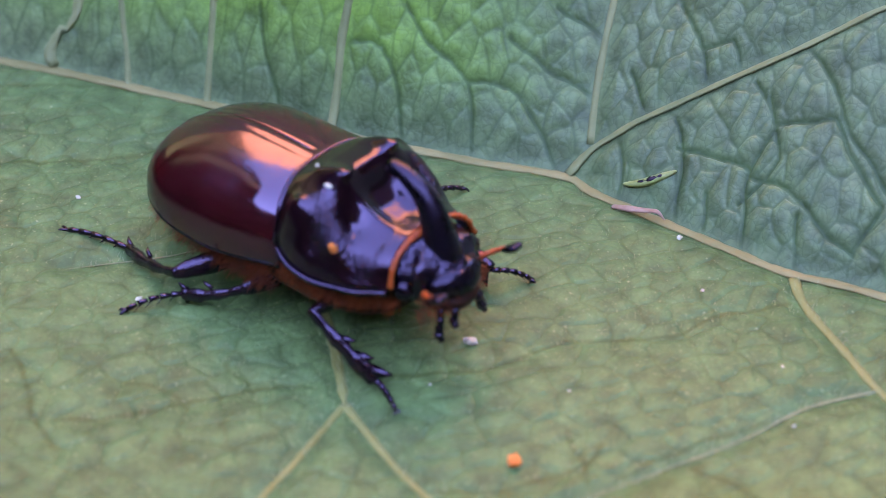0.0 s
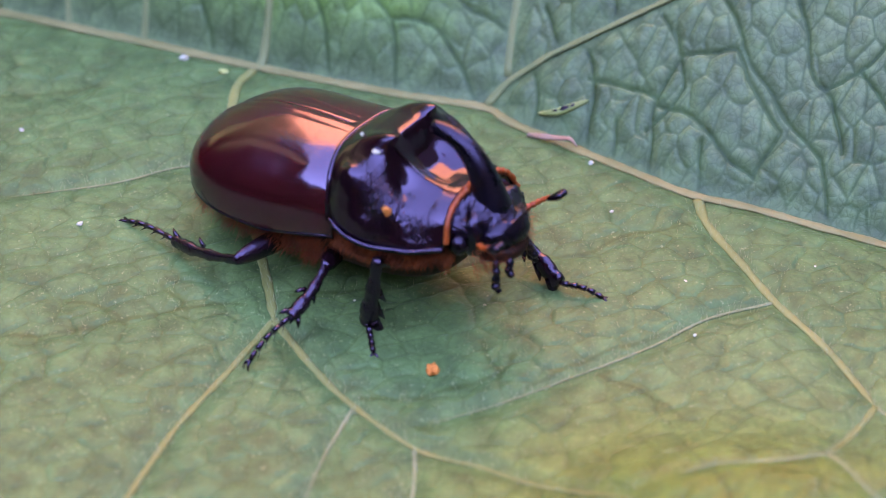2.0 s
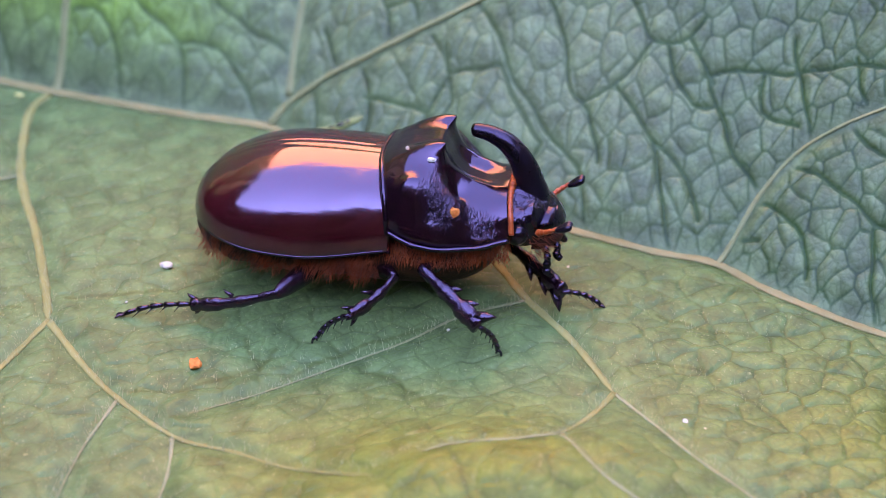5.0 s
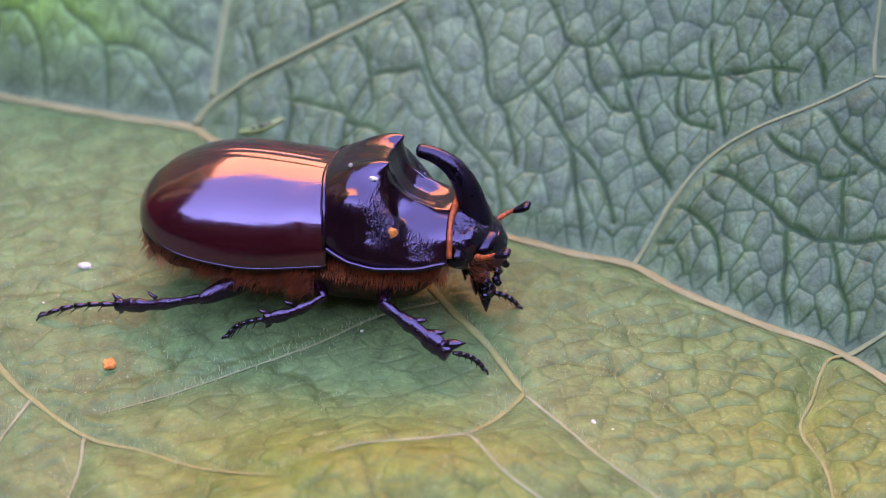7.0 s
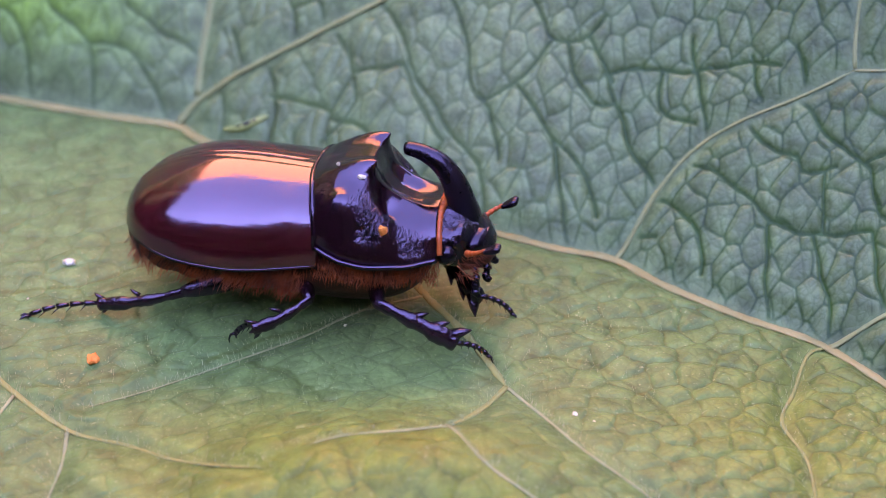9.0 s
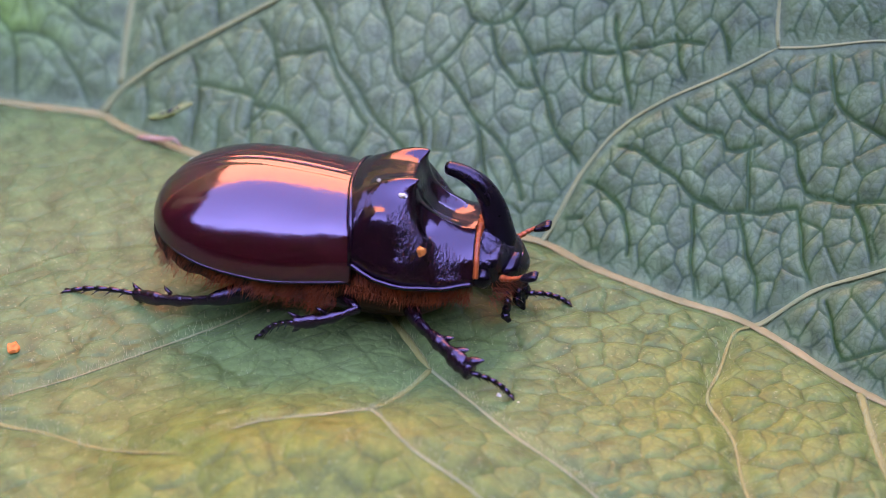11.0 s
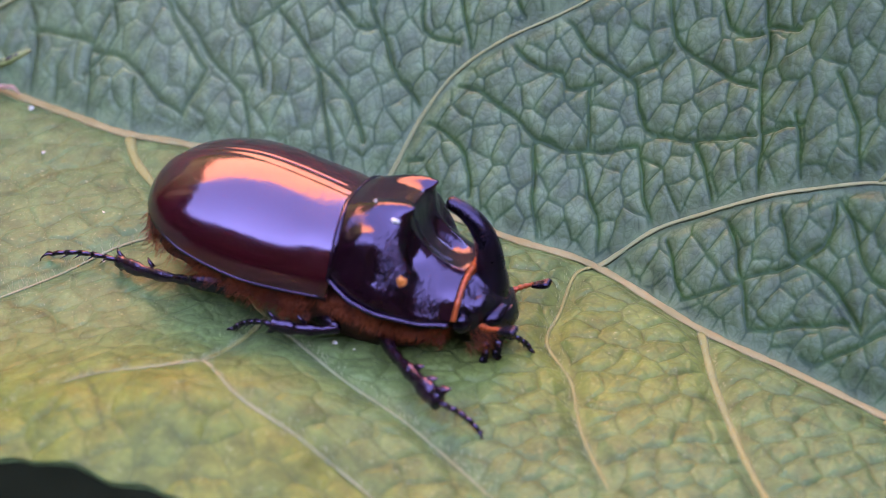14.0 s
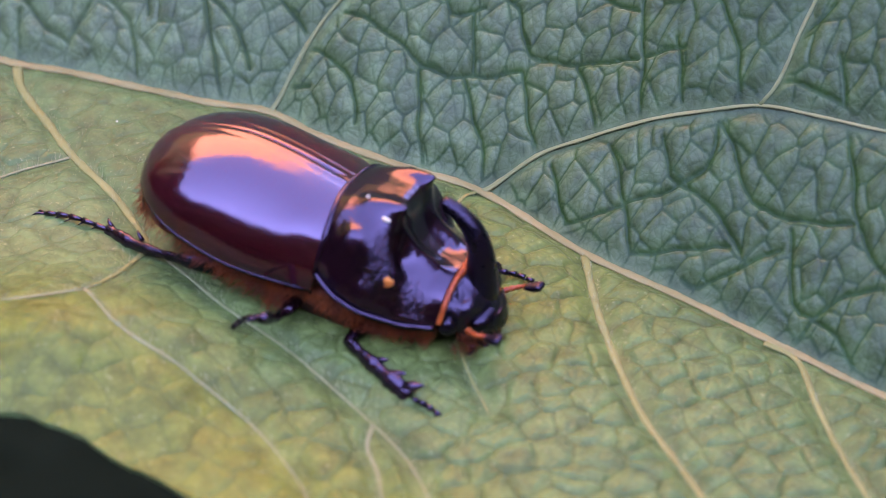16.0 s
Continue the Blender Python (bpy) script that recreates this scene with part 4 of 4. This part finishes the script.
def build_hair():
    rng = random.Random(4)
    roots = []
    for side in (-1, 1):
        for _ in range(1600):
            x = rng.uniform(0.25, 1.4)
            w = np.interp(x, [0.2, 0.5, 0.9, 1.4], [0.72, 0.78, 0.74, 0.5])
            roots.append(((x, side * (w - rng.uniform(0, 0.16)), rng.uniform(0.62, 0.8)), (0.1, side * 0.7, -0.7)))
        tufts = [rng.uniform(-1.62, 0.2) for _ in range(16)]
        for _ in range(1700):
            x = min(max(rng.choice(tufts) + rng.gauss(0, 0.06), -1.66), 0.2)
            w = np.interp(x, [-1.66, -1.4, -0.9, 0.2], [0.3, 0.6, 0.76, 0.77])
            roots.append(((x, side * (w - rng.uniform(0, 0.14)), rng.uniform(0.42, 0.66)), (-0.25, side * 0.8, -0.55)))
    hair_tuft("belly_fringe", [q for q in roots if q[0][0] > 0.25], 0.1, 0.5, 8)
    hair_tuft("abdomen_fringe", [q for q in roots if q[0][0] <= 0.25], 0.16, 0.5, 9)
    roots = []
    for _ in range(500):
        a = rng.uniform(-1, 1)
        roots.append(((1.74 + rng.uniform(-0.1, 0.06) - 0.1 * a * a, 0.38 * a, rng.uniform(0.6, 0.88)), (0.8, 0.5 * a, -0.2)))
    hair_tuft("mouth_bristles", roots, 0.12, 0.2, 9)


# legs: name, hip, thigh, shin and foot lengths
LEGS = {
    "hind_right": ((-0.4, -0.5, 0.4), 0.65, 0.9, 0.8),
    "middle_right": ((0.12, -0.45, 0.42), 0.45, 0.6, 0.62),
    "front_right": ((0.8, -0.4, 0.5), 0.45, 0.8, 0.5),
    "front_left": ((0.8, 0.35, 0.5), 0.5, 0.85, 0.5),
    "middle_left": ((0.12, 0.45, 0.42), 0.52, 0.68, 0.62),
    "hind_left": ((-0.4, 0.5, 0.4), 0.65, 0.9, 0.8),
}
JOINTED = {}


def build_leg(name, thigh, shin, foot):
    front = name.startswith("front")
    k = 1.0 if not name.startswith("hind") else 1.1
    path = [(thigh * t, 0, 0) for t in np.linspace(-0.05, 1.03, 12)]
    vs, fs = tube(path, np.interp(np.linspace(0, 1, 12), [0, 0.15, 0.5, 0.85, 1], [0.07, 0.095, 0.1, 0.075, 0.045]) * k, 12, 0.75)
    femur = piece("femur", mesh_from("femur", scaled(vs), fs), LEG, beetle)
    path = [(shin * t, 0.02 * math.sin(t * 3), 0.03 * math.sin(t * 3.1)) for t in np.linspace(-0.04, 1.0, 30)]
    wide = [0.05, 0.062, 0.08, 0.105, 0.085] if front else [0.038, 0.044, 0.055, 0.07, 0.06]
    ridge = 1 + 0.12 * np.sin(np.linspace(0, 1, 30) * 19) + 0.05 * np.sin(np.linspace(0, 1, 30) * 47)
    groups = [tube(path, np.interp(np.linspace(0, 1, 30), [0, 0.2, 0.6, 0.93, 1], wide) * k * ridge, 12, 0.72)]
    spikes = [(0.45, 1, 0.11), (0.7, 1, 0.13), (0.93, 1, 0.17)] if front else [(0.5, 1, 0.07), (0.55, -1, 0.06), (0.95, 1, 0.08), (0.97, -1, 0.07), (0.98, 0.3, 0.08)]
    for at, sgn, ln in spikes:
        b = Vector((shin * at, 0.05 * sgn, 0.0))
        groups.append(tube([b - Vector((0.04, 0.02 * sgn, 0)), b + Vector((ln * 0.3, ln * 0.45 * sgn, -0.01)), b + Vector((ln * 0.75, ln * 0.8 * sgn, -0.03))], [0.42 * ln, 0.27 * ln, 0.006], 7))
    vs, fs = joined(groups)
    tibia = piece("tibia", mesh_from("tibia", scaled(vs), fs), LEG, beetle, "toothed shin" if front else "spined shin")
    groups = []
    for i in range(5):
        a, b = foot * 0.86 * i / 5, foot * 0.86 * (i + 1) / 5
        arch = lambda t: 0.05 * math.sin(math.pi * t / foot)
        groups.append(tube([(a, 0, arch(a)), ((a + b) / 2, 0, arch((a + b) / 2)), (b * 0.97, 0, arch(b))], [0.018, 0.026, 0.031 if i < 4 else 0.022], 8))
        if i < 4:
            groups.append(tube([(b * 0.95, 0.01, arch(b) - 0.02), (b + 0.05, 0.03, arch(b) - 0.06)], [0.008, 0.002], 4))
    for sgn in (-1, 1):
        claw = spline([(foot * 0.84, 0, 0.01), (foot * 0.92, 0.025 * sgn, 0.02), (foot * 0.99, 0.04 * sgn, -0.02), (foot * 1.0, 0.045 * sgn, -0.06)], 0.02)
        groups.append(tube(claw, np.linspace(0.018, 0.003, len(claw)), 6))
    vs, fs = joined(groups)
    tarsus = piece("tarsus", mesh_from("tarsus", scaled(vs), fs), LEG, beetle, "jointed foot with two claws")
    JOINTED[name] = (femur, tibia, tarsus)


build_elytra()
build_pronotum()
build_head()
build_belly()
build_hair()
for leg_name, (hip, l1, l2, l3) in LEGS.items():
    build_leg(leg_name, l1, l2, l3)
for name, (bu, bv), size, mat, label in (("stuck_crumb", (0.58, -0.86), (0.042, 0.022, 0.05), CRUMB_ORANGE, "orange crumb stuck to the shield"),
                                         ("stuck_grain", (0.4, -0.5), (0.04, 0.02, 0.02), CRUMB_WHITE, "pale grain stuck to the crest"),
                                         ("stuck_grain", (0.2, -0.35), (0.018, 0.018, 0.018), CRUMB_WHITE, "")):
    at = shield_surface(bu, bv) + np.array([0, -0.01, 0.02])
    bit = blob(size, 5 + size[0] * 40, 0.5)
    bit.transform(Matrix.Translation(at))
    bit.transform(Matrix.Scale(U, 4))
    piece(name, bit, mat, beetle, label)


# ---- crumbs and small things on the leaf ----
def crumb(name, label, x, y, size, seed, material):
    me = blob(size, seed)
    me.transform(Matrix.Scale(U, 4))
    ob = piece(name, me, material)
    ob.matrix_basis = Matrix.Translation(on_leaf(x, y, 0.5 * size[2] + 0.04)) @ pose(0, 0, 0, 10, 5, seed * 40)
    tagged(ob, label, "crumb")
    return ob


crumb("orange_crumb", "small orange crumb lying on the leaf", -2.67, -0.64, (0.075, 0.055, 0.045), 2, CRUMB_ORANGE)
crumb("pale_crumb", "small cream-coloured crumb lying on the leaf", -3.06, 0.95, (0.07, 0.05, 0.03), 4, CRUMB_WHITE)


def build_larva():
    p = spline([(-1.65, 3.27), (-1.5, 3.22), (-1.35, 3.2), (-1.15, 3.19)], 0.02)
    t = np.linspace(0, 1, len(p))
    z, _ = leaf_height(p[:, 0], p[:, 1])
    path = np.stack([p[:, 0], p[:, 1], z + 0.055], -1) * U
    larva = tagged(new("larva"), "tiny yellow-green larva with a dark back lying on the leaf", "larva")
    vs, fs = tube(path, (0.008 + 0.042 * np.sin(np.pi * t) ** 0.6) * (1 + 0.06 * np.sin(t * 60)) * U, 10, 0.8)
    piece("body", mesh_from("body", vs, fs), LARVA, larva)
    path = path[6:-6] + np.array([0, -0.0001, 0.00028])
    vs, fs = tube(path, (0.006 + 0.022 * np.sin(np.pi * np.linspace(0, 1, len(path))) ** 0.6) * (1 + 0.25 * np.sin(np.arange(len(path)) * 1.3)) * U, 8, 0.6)
    piece("dark_back", mesh_from("dark_back", vs, fs), HORN, larva, "black mottled back stripe")


build_larva()


def build_curl():
    p = spline([(-1.75, 3.05, 0.06), (-1.6, 2.96, 0.1), (-1.45, 2.89, 0.13), (-1.34, 2.83, 0.16), (-1.27, 2.78, 0.1)], 0.02)
    z, _ = leaf_height(p[:, 0], p[:, 1])
    path = np.stack([p[:, 0], p[:, 1], z + p[:, 2] - 0.03], -1) * U
    vs, fs = tube(path, np.interp(np.linspace(0, 1, len(p)), [0, 0.3, 0.8, 1], [0.03, 0.045, 0.03, 0.008]) * U, 8, 0.5)
    tagged(piece("dry_stipule", mesh_from("stipule", vs, fs), DRY), "dry brown curled stipule on the midrib", "stipule")


build_curl()

SPECKS = [(-1.14, 2.54, 0.035), (-6.83, 2.96, 0.03), (-5.33, 4.32, 0.05), (-0.97, 1.74, 0.022), (-6.06, 1.42, 0.035), (-0.3, -0.12, 0.018), (-0.33, 0.66, 0.02),
          (3.6, -1.0, 0.02), (4.23, -2.6, 0.018), (1.83, -1.55, 0.03), (2.0, -1.65, 0.02), (-2.2, 0.3, 0.016), (-3.4, 0.35, 0.015), (5.9, -2.9, 0.018), (0.9, 0.9, 0.014)]
for k, (sx, sy, sr) in enumerate(SPECKS):
    bit = crumb("white_speck", "tiny white speck of dust on the leaf", sx, sy, (sr, sr * 0.8, sr * 0.5), k + 11, CRUMB_WHITE)
    tagged(bit, category="speck", group="specks on the leaf")
crumb("yellow_crumb", "small yellow crumb lying by the midrib", -4.9, 4.08, (0.05, 0.04, 0.025), 31, CRUMB_YELLOW)


# ---- everything that moves ----
TIMES = [0, 0.5, 1, 1.5, 2, 2.5, 3, 3.5, 4, 4.5, 5, 7.5, 8, 10.5, 11, 11.5, 12, 12.5, 13, 13.5, 14, 14.5, 15, 15.5, 16]


def aim(a, b, pole):
    """A pose at a whose x axis points to b, with z towards the pole."""
    x = (b - a).normalized()
    y = pole.cross(x)
    y = y.normalized() if y.length > 1e-5 else Vector((0, 1, 0))
    z = x.cross(y)
    m = Matrix((x, y, z)).transposed().to_4x4()
    return Matrix.Translation(a * U) @ m


def leg_rows(name, ankles, feet):
    hip, l1, l2, l3 = LEGS[name]
    h = Vector(hip)
    out = ([], [], [])
    for t, ank, ft in zip(TIMES, ankles, feet):
        a, f = Vector(ank), Vector(ft)
        d = a - h
        n = min(d.length, 0.985 * (l1 + l2))
        n = max(n, abs(l1 - l2) * 1.05 + 0.02)
        x = d.normalized()
        a = h + x * n
        u = (l1 * l1 - l2 * l2 + n * n) / (2 * n)
        v = math.sqrt(max(l1 * l1 - u * u, 0))
        out_side = Vector((0.35 if name.startswith("middle") else 0.0, math.copysign(1, hip[1]), 0.05))
        bend = (out_side - x * out_side.dot(x)).normalized()
        knee = h + x * u + bend * v
        out[0].append((t, aim(h, knee, bend)))
        out[1].append((t, aim(knee, a, bend)))
        out[2].append((t, aim(a, f, Vector((0, 0, 1)))))
    return out


def motions():
    walk(beetle, [(t, pose(x * U, y * U, z * U, rx, ry, rz)) for t, x, y, z, rx, ry, rz in [
        (0.0, -4.498, 1.831, 0.030, -0.59, -0.23, -39.64),
        (0.5, -4.199, 1.650, 0.012, -1.77, -0.65, -42.32),
        (1.0, -4.010, 1.537, 0.009, -1.21, -3.94, -41.92),
        (1.5, -3.653, 1.213, 0.007, -1.69, -3.75, -43.56),
        (2.0, -3.344, 1.011, 0.078, -0.94, -4.69, -35.41),
        (2.5, -3.015, 0.947, 0.032, -2.19, -4.87, -33.42),
        (3.0, -2.591, 0.815, 0.032, -4.45, -2.90, -30.63),
        (3.5, -2.201, 0.838, 0.030, -5.33, -4.07, -20.60),
        (4.0, -1.811, 0.805, 0.071, -5.76, -2.80, -13.33),
        (4.5, -1.374, 0.756, 0.059, -6.54, -1.36, -11.11),
        (5.0, -1.041, 0.738, 0.040, -6.85, 0.21, -10.43),
        (7.5, -0.784, 0.412, 0.070, -6.90, 1.82, -14.17),
        (8.0, -0.780, 0.346, 0.106, -6.82, 1.39, -13.50),
        (10.5, -0.140, 0.353, 0.042, -6.01, 3.89, -11.93),
        (11.0, 0.238, 0.054, 0.007, -5.38, 7.29, -12.22),
        (11.5, 0.455, -0.004, 0.003, -5.43, 9.54, -15.56),
        (12.0, 0.587, -0.122, -0.051, -6.01, 10.95, -22.46),
        (12.5, 0.870, -0.181, -0.040, -6.34, 11.02, -24.88),
        (13.0, 1.202, -0.432, -0.068, -7.03, 11.56, -21.63),
        (13.5, 1.406, -0.516, -0.103, -8.15, 10.77, -21.32),
        (14.0, 1.594, -0.812, -0.177, -10.28, 12.29, -26.33),
        (14.5, 1.861, -1.023, -0.170, -8.94, 12.39, -29.30),
        (15.0, 2.025, -1.049, -0.197, -8.13, 11.97, -28.20),
        (15.5, 2.196, -1.163, -0.214, -8.10, 13.29, -27.78),
        (16.0, 2.529, -1.487, -0.339, -8.24, 15.25, -31.09),
    ]])
    ankles = {
        "hind_right": [(-1.55, -0.86, 0.09), (-1.83, -1.09, 0.18), (-1.28, -1.19, 0.33), (-1.71, -1.12, 0.26), (-1.43, -1.01, 0.24), (-1.46, -1.17, 0.23), (-1.84, -1.19, 0.23), (-1.32, -1.37, 0.22), (-1.48, -1.41, 0.30), (-1.92, -0.81, -0.00), (-1.55, -0.97, 0.06), (-1.79, -0.76, -0.04), (-1.84, -0.63, -0.10), (-1.98, -0.68, -0.03), (-1.77, -0.35, -0.13), (-1.86, -0.43, -0.21), (-1.88, -0.49, -0.22), (-1.50, -0.58, -0.14), (-1.93, -0.33, -0.23), (-1.87, -0.22, -0.22), (-2.03, -0.26, -0.17), (-1.68, -0.25, -0.18), (-1.66, -0.40, -0.14), (-1.84, -0.34, -0.19), (-1.86, -0.31, -0.14)],
        "middle_right": [(-0.61, -1.07, 0.16), (0.35, -1.35, 0.28), (0.13, -1.36, 0.25), (-0.24, -1.35, 0.22), (0.31, -1.43, 0.27), (-0.03, -1.44, 0.27), (0.32, -1.17, 0.16), (-0.22, -1.32, 0.13), (-0.13, -0.55, -0.01), (0.28, -1.34, 0.28), (0.04, -1.26, 0.30), (-0.23, -0.97, 0.19), (-0.25, -0.91, 0.16), (0.10, -1.38, 0.34), (-0.13, -0.96, 0.32), (-0.26, -0.88, 0.18), (-0.29, -0.82, 0.18), (-0.54, -0.88, 0.11), (0.33, -1.35, 0.52), (0.12, -1.18, 0.39), (-0.06, -0.96, 0.40), (-0.32, -0.86, 0.36), (0.40, -1.01, 0.70), (0.41, -1.59, 0.73), (0.15, -1.48, 0.78)],
        "front_right": [(1.40, -0.72, 0.03), (1.48, -1.11, 0.41), (1.07, -0.69, -0.02), (1.45, -1.07, 0.33), (0.63, -0.76, -0.08), (1.19, -0.29, -0.09), (0.99, -1.07, 0.29), (1.64, -0.34, 0.17), (1.53, -0.59, -0.06), (1.09, -0.66, -0.03), (1.25, -1.21, 0.29), (1.64, -1.05, 0.21), (1.63, -1.01, 0.17), (1.75, -0.60, 0.27), (1.67, -1.44, 0.42), (1.44, -0.89, 0.24), (1.76, -1.17, 0.74), (1.62, -1.25, 0.45), (1.27, -1.57, 0.63), (1.74, -1.07, 0.38), (1.81, -1.41, 0.58), (1.39, -0.94, 0.36), (1.23, -1.10, 0.41), (1.90, -1.15, 0.59), (1.55, -1.14, 0.54)],
        "front_left": [(1.30, 0.94, 0.23), (1.73, 0.86, 0.14), (1.48, 0.92, 0.01), (1.04, 1.61, 0.16), (1.78, 0.66, -0.08), (1.79, 0.31, 0.16), (1.92, 0.72, 0.10), (1.95, -0.08, 0.09), (1.89, 0.50, 0.10), (2.16, 0.51, 0.09), (1.91, -0.24, 0.21), (1.71, 0.07, 0.33), (1.71, 0.13, 0.28), (1.88, -0.42, 0.29), (1.88, 0.27, 0.39), (2.03, 0.10, 0.38), (1.97, 0.23, 0.64), (1.87, 0.25, 0.73), (2.13, 0.36, 0.55), (1.96, -0.42, 0.56), (1.80, -0.17, 0.77), (2.18, 0.12, 0.76), (2.02, -0.19, 0.58), (1.92, -0.49, 0.78), (1.51, 0.75, 0.80)],
    }
    feet = {
        "hind_right": [(-2.30, -1.06, 0.07), (-2.62, -1.23, 0.08), (-2.04, -1.20, 0.18), (-2.49, -1.27, 0.21), (-2.25, -0.93, 0.16), (-2.25, -1.10, 0.19), (-2.64, -1.09, 0.09), (-2.08, -1.24, 0.05), (-2.18, -1.39, -0.07), (-2.58, -1.26, -0.10), (-2.32, -1.04, -0.14), (-2.53, -0.95, -0.24), (-2.59, -0.86, -0.24), (-2.75, -0.73, -0.29), (-2.54, -0.27, -0.34), (-2.61, -0.40, -0.46), (-2.64, -0.53, -0.50), (-2.23, -0.63, -0.44), (-2.68, -0.32, -0.49), (-2.64, -0.16, -0.41), (-2.78, -0.31, -0.46), (-2.46, -0.32, -0.40), (-2.46, -0.29, -0.35), (-2.67, -0.18, -0.43), (-2.67, -0.32, -0.40)],
        "middle_right": [(-0.98, -1.63, 0.04), (0.20, -1.93, -0.01), (-0.02, -1.96, 0.02), (-0.46, -1.93, 0.03), (0.14, -1.96, -0.07), (-0.27, -2.04, -0.04), (0.22, -1.68, -0.15), (-0.47, -1.82, -0.15), (-0.48, -1.06, -0.15), (0.01, -1.04, -0.16), (-0.36, -1.07, -0.16), (-0.68, -0.80, -0.18), (-0.72, -0.72, -0.19), (-0.05, -0.96, -0.13), (-0.51, -0.70, -0.12), (-0.70, -0.71, -0.17), (-0.79, -0.77, -0.16), (-1.06, -0.78, -0.23), (-0.01, -1.06, 0.05), (-0.24, -0.93, 0.01), (-0.46, -0.77, 0.02), (-0.77, -0.76, -0.03), (0.12, -0.71, 0.21), (0.27, -1.30, 0.28), (-0.11, -1.25, 0.33)],
        "front_right": [(1.80, -0.89, -0.02), (1.48, -0.89, -0.01), (1.50, -0.96, -0.10), (1.50, -0.86, -0.11), (0.99, -1.13, -0.16), (1.44, -0.69, -0.15), (0.99, -0.85, -0.13), (1.85, -0.06, -0.15), (1.97, -0.75, -0.23), (1.51, -0.88, -0.18), (1.43, -0.98, -0.14), (1.93, -0.80, -0.08), (1.91, -0.77, -0.11), (2.14, -0.39, 0.06), (2.06, -1.26, 0.17), (1.89, -1.09, 0.23), (2.05, -0.92, 0.37), (2.09, -1.35, 0.37), (1.59, -1.35, 0.29), (2.18, -1.26, 0.27), (2.21, -1.21, 0.36), (1.89, -1.02, 0.36), (1.72, -1.10, 0.32), (2.34, -1.32, 0.44), (2.01, -1.28, 0.57)],
        "front_left": [(1.54, 1.32, -0.01), (2.16, 1.10, 0.02), (1.96, 1.03, -0.10), (1.31, 2.00, -0.01), (2.22, 0.82, -0.23), (1.94, 0.64, -0.15), (2.43, 0.85, -0.07), (2.28, 0.22, -0.16), (2.32, 0.62, -0.10), (2.66, 0.53, -0.05), (2.33, -0.07, -0.03), (2.02, 0.31, 0.05), (2.00, 0.34, -0.00), (2.26, -0.24, 0.07), (2.32, 0.43, 0.27), (2.53, 0.19, 0.35), (2.32, 0.53, 0.46), (2.03, 0.58, 0.40), (2.64, 0.47, 0.52), (2.41, -0.26, 0.40), (2.11, 0.15, 0.52), (2.57, 0.41, 0.61), (2.50, -0.25, 0.52), (2.29, -0.23, 0.55), (2.02, 0.84, 0.79)],
    }
    # the far legs of the other side step half a stride after their neighbours
    for far, near, reach, out in (("middle_left", "middle_right", 1.0, 0.8), ("hind_left", "hind_right", 0.42, 0.6)):
        for d in (ankles, feet):
            d[far] = [(reach * x, -out * y, max(z, 0.0) + 0.12 - 0.1 * y) for x, y, z in d[near][1:] + d[near][:1]]
    # its foot reaches far out to the side while the body turns
    ankles["middle_left"][:4] = [(0.05, 1.4, 0.22)] * 4
    feet["middle_left"][:4] = [(0.12, 1.95, 0.05), (0.1, 1.95, 0.05), (0.05, 1.92, 0.08), (0.0, 1.87, 0.1)]
    for name, limbs in JOINTED.items():
        for limb, rows in zip(limbs, leg_rows(name, ankles[name], feet[name])):
            walk(limb, rows)


motions()
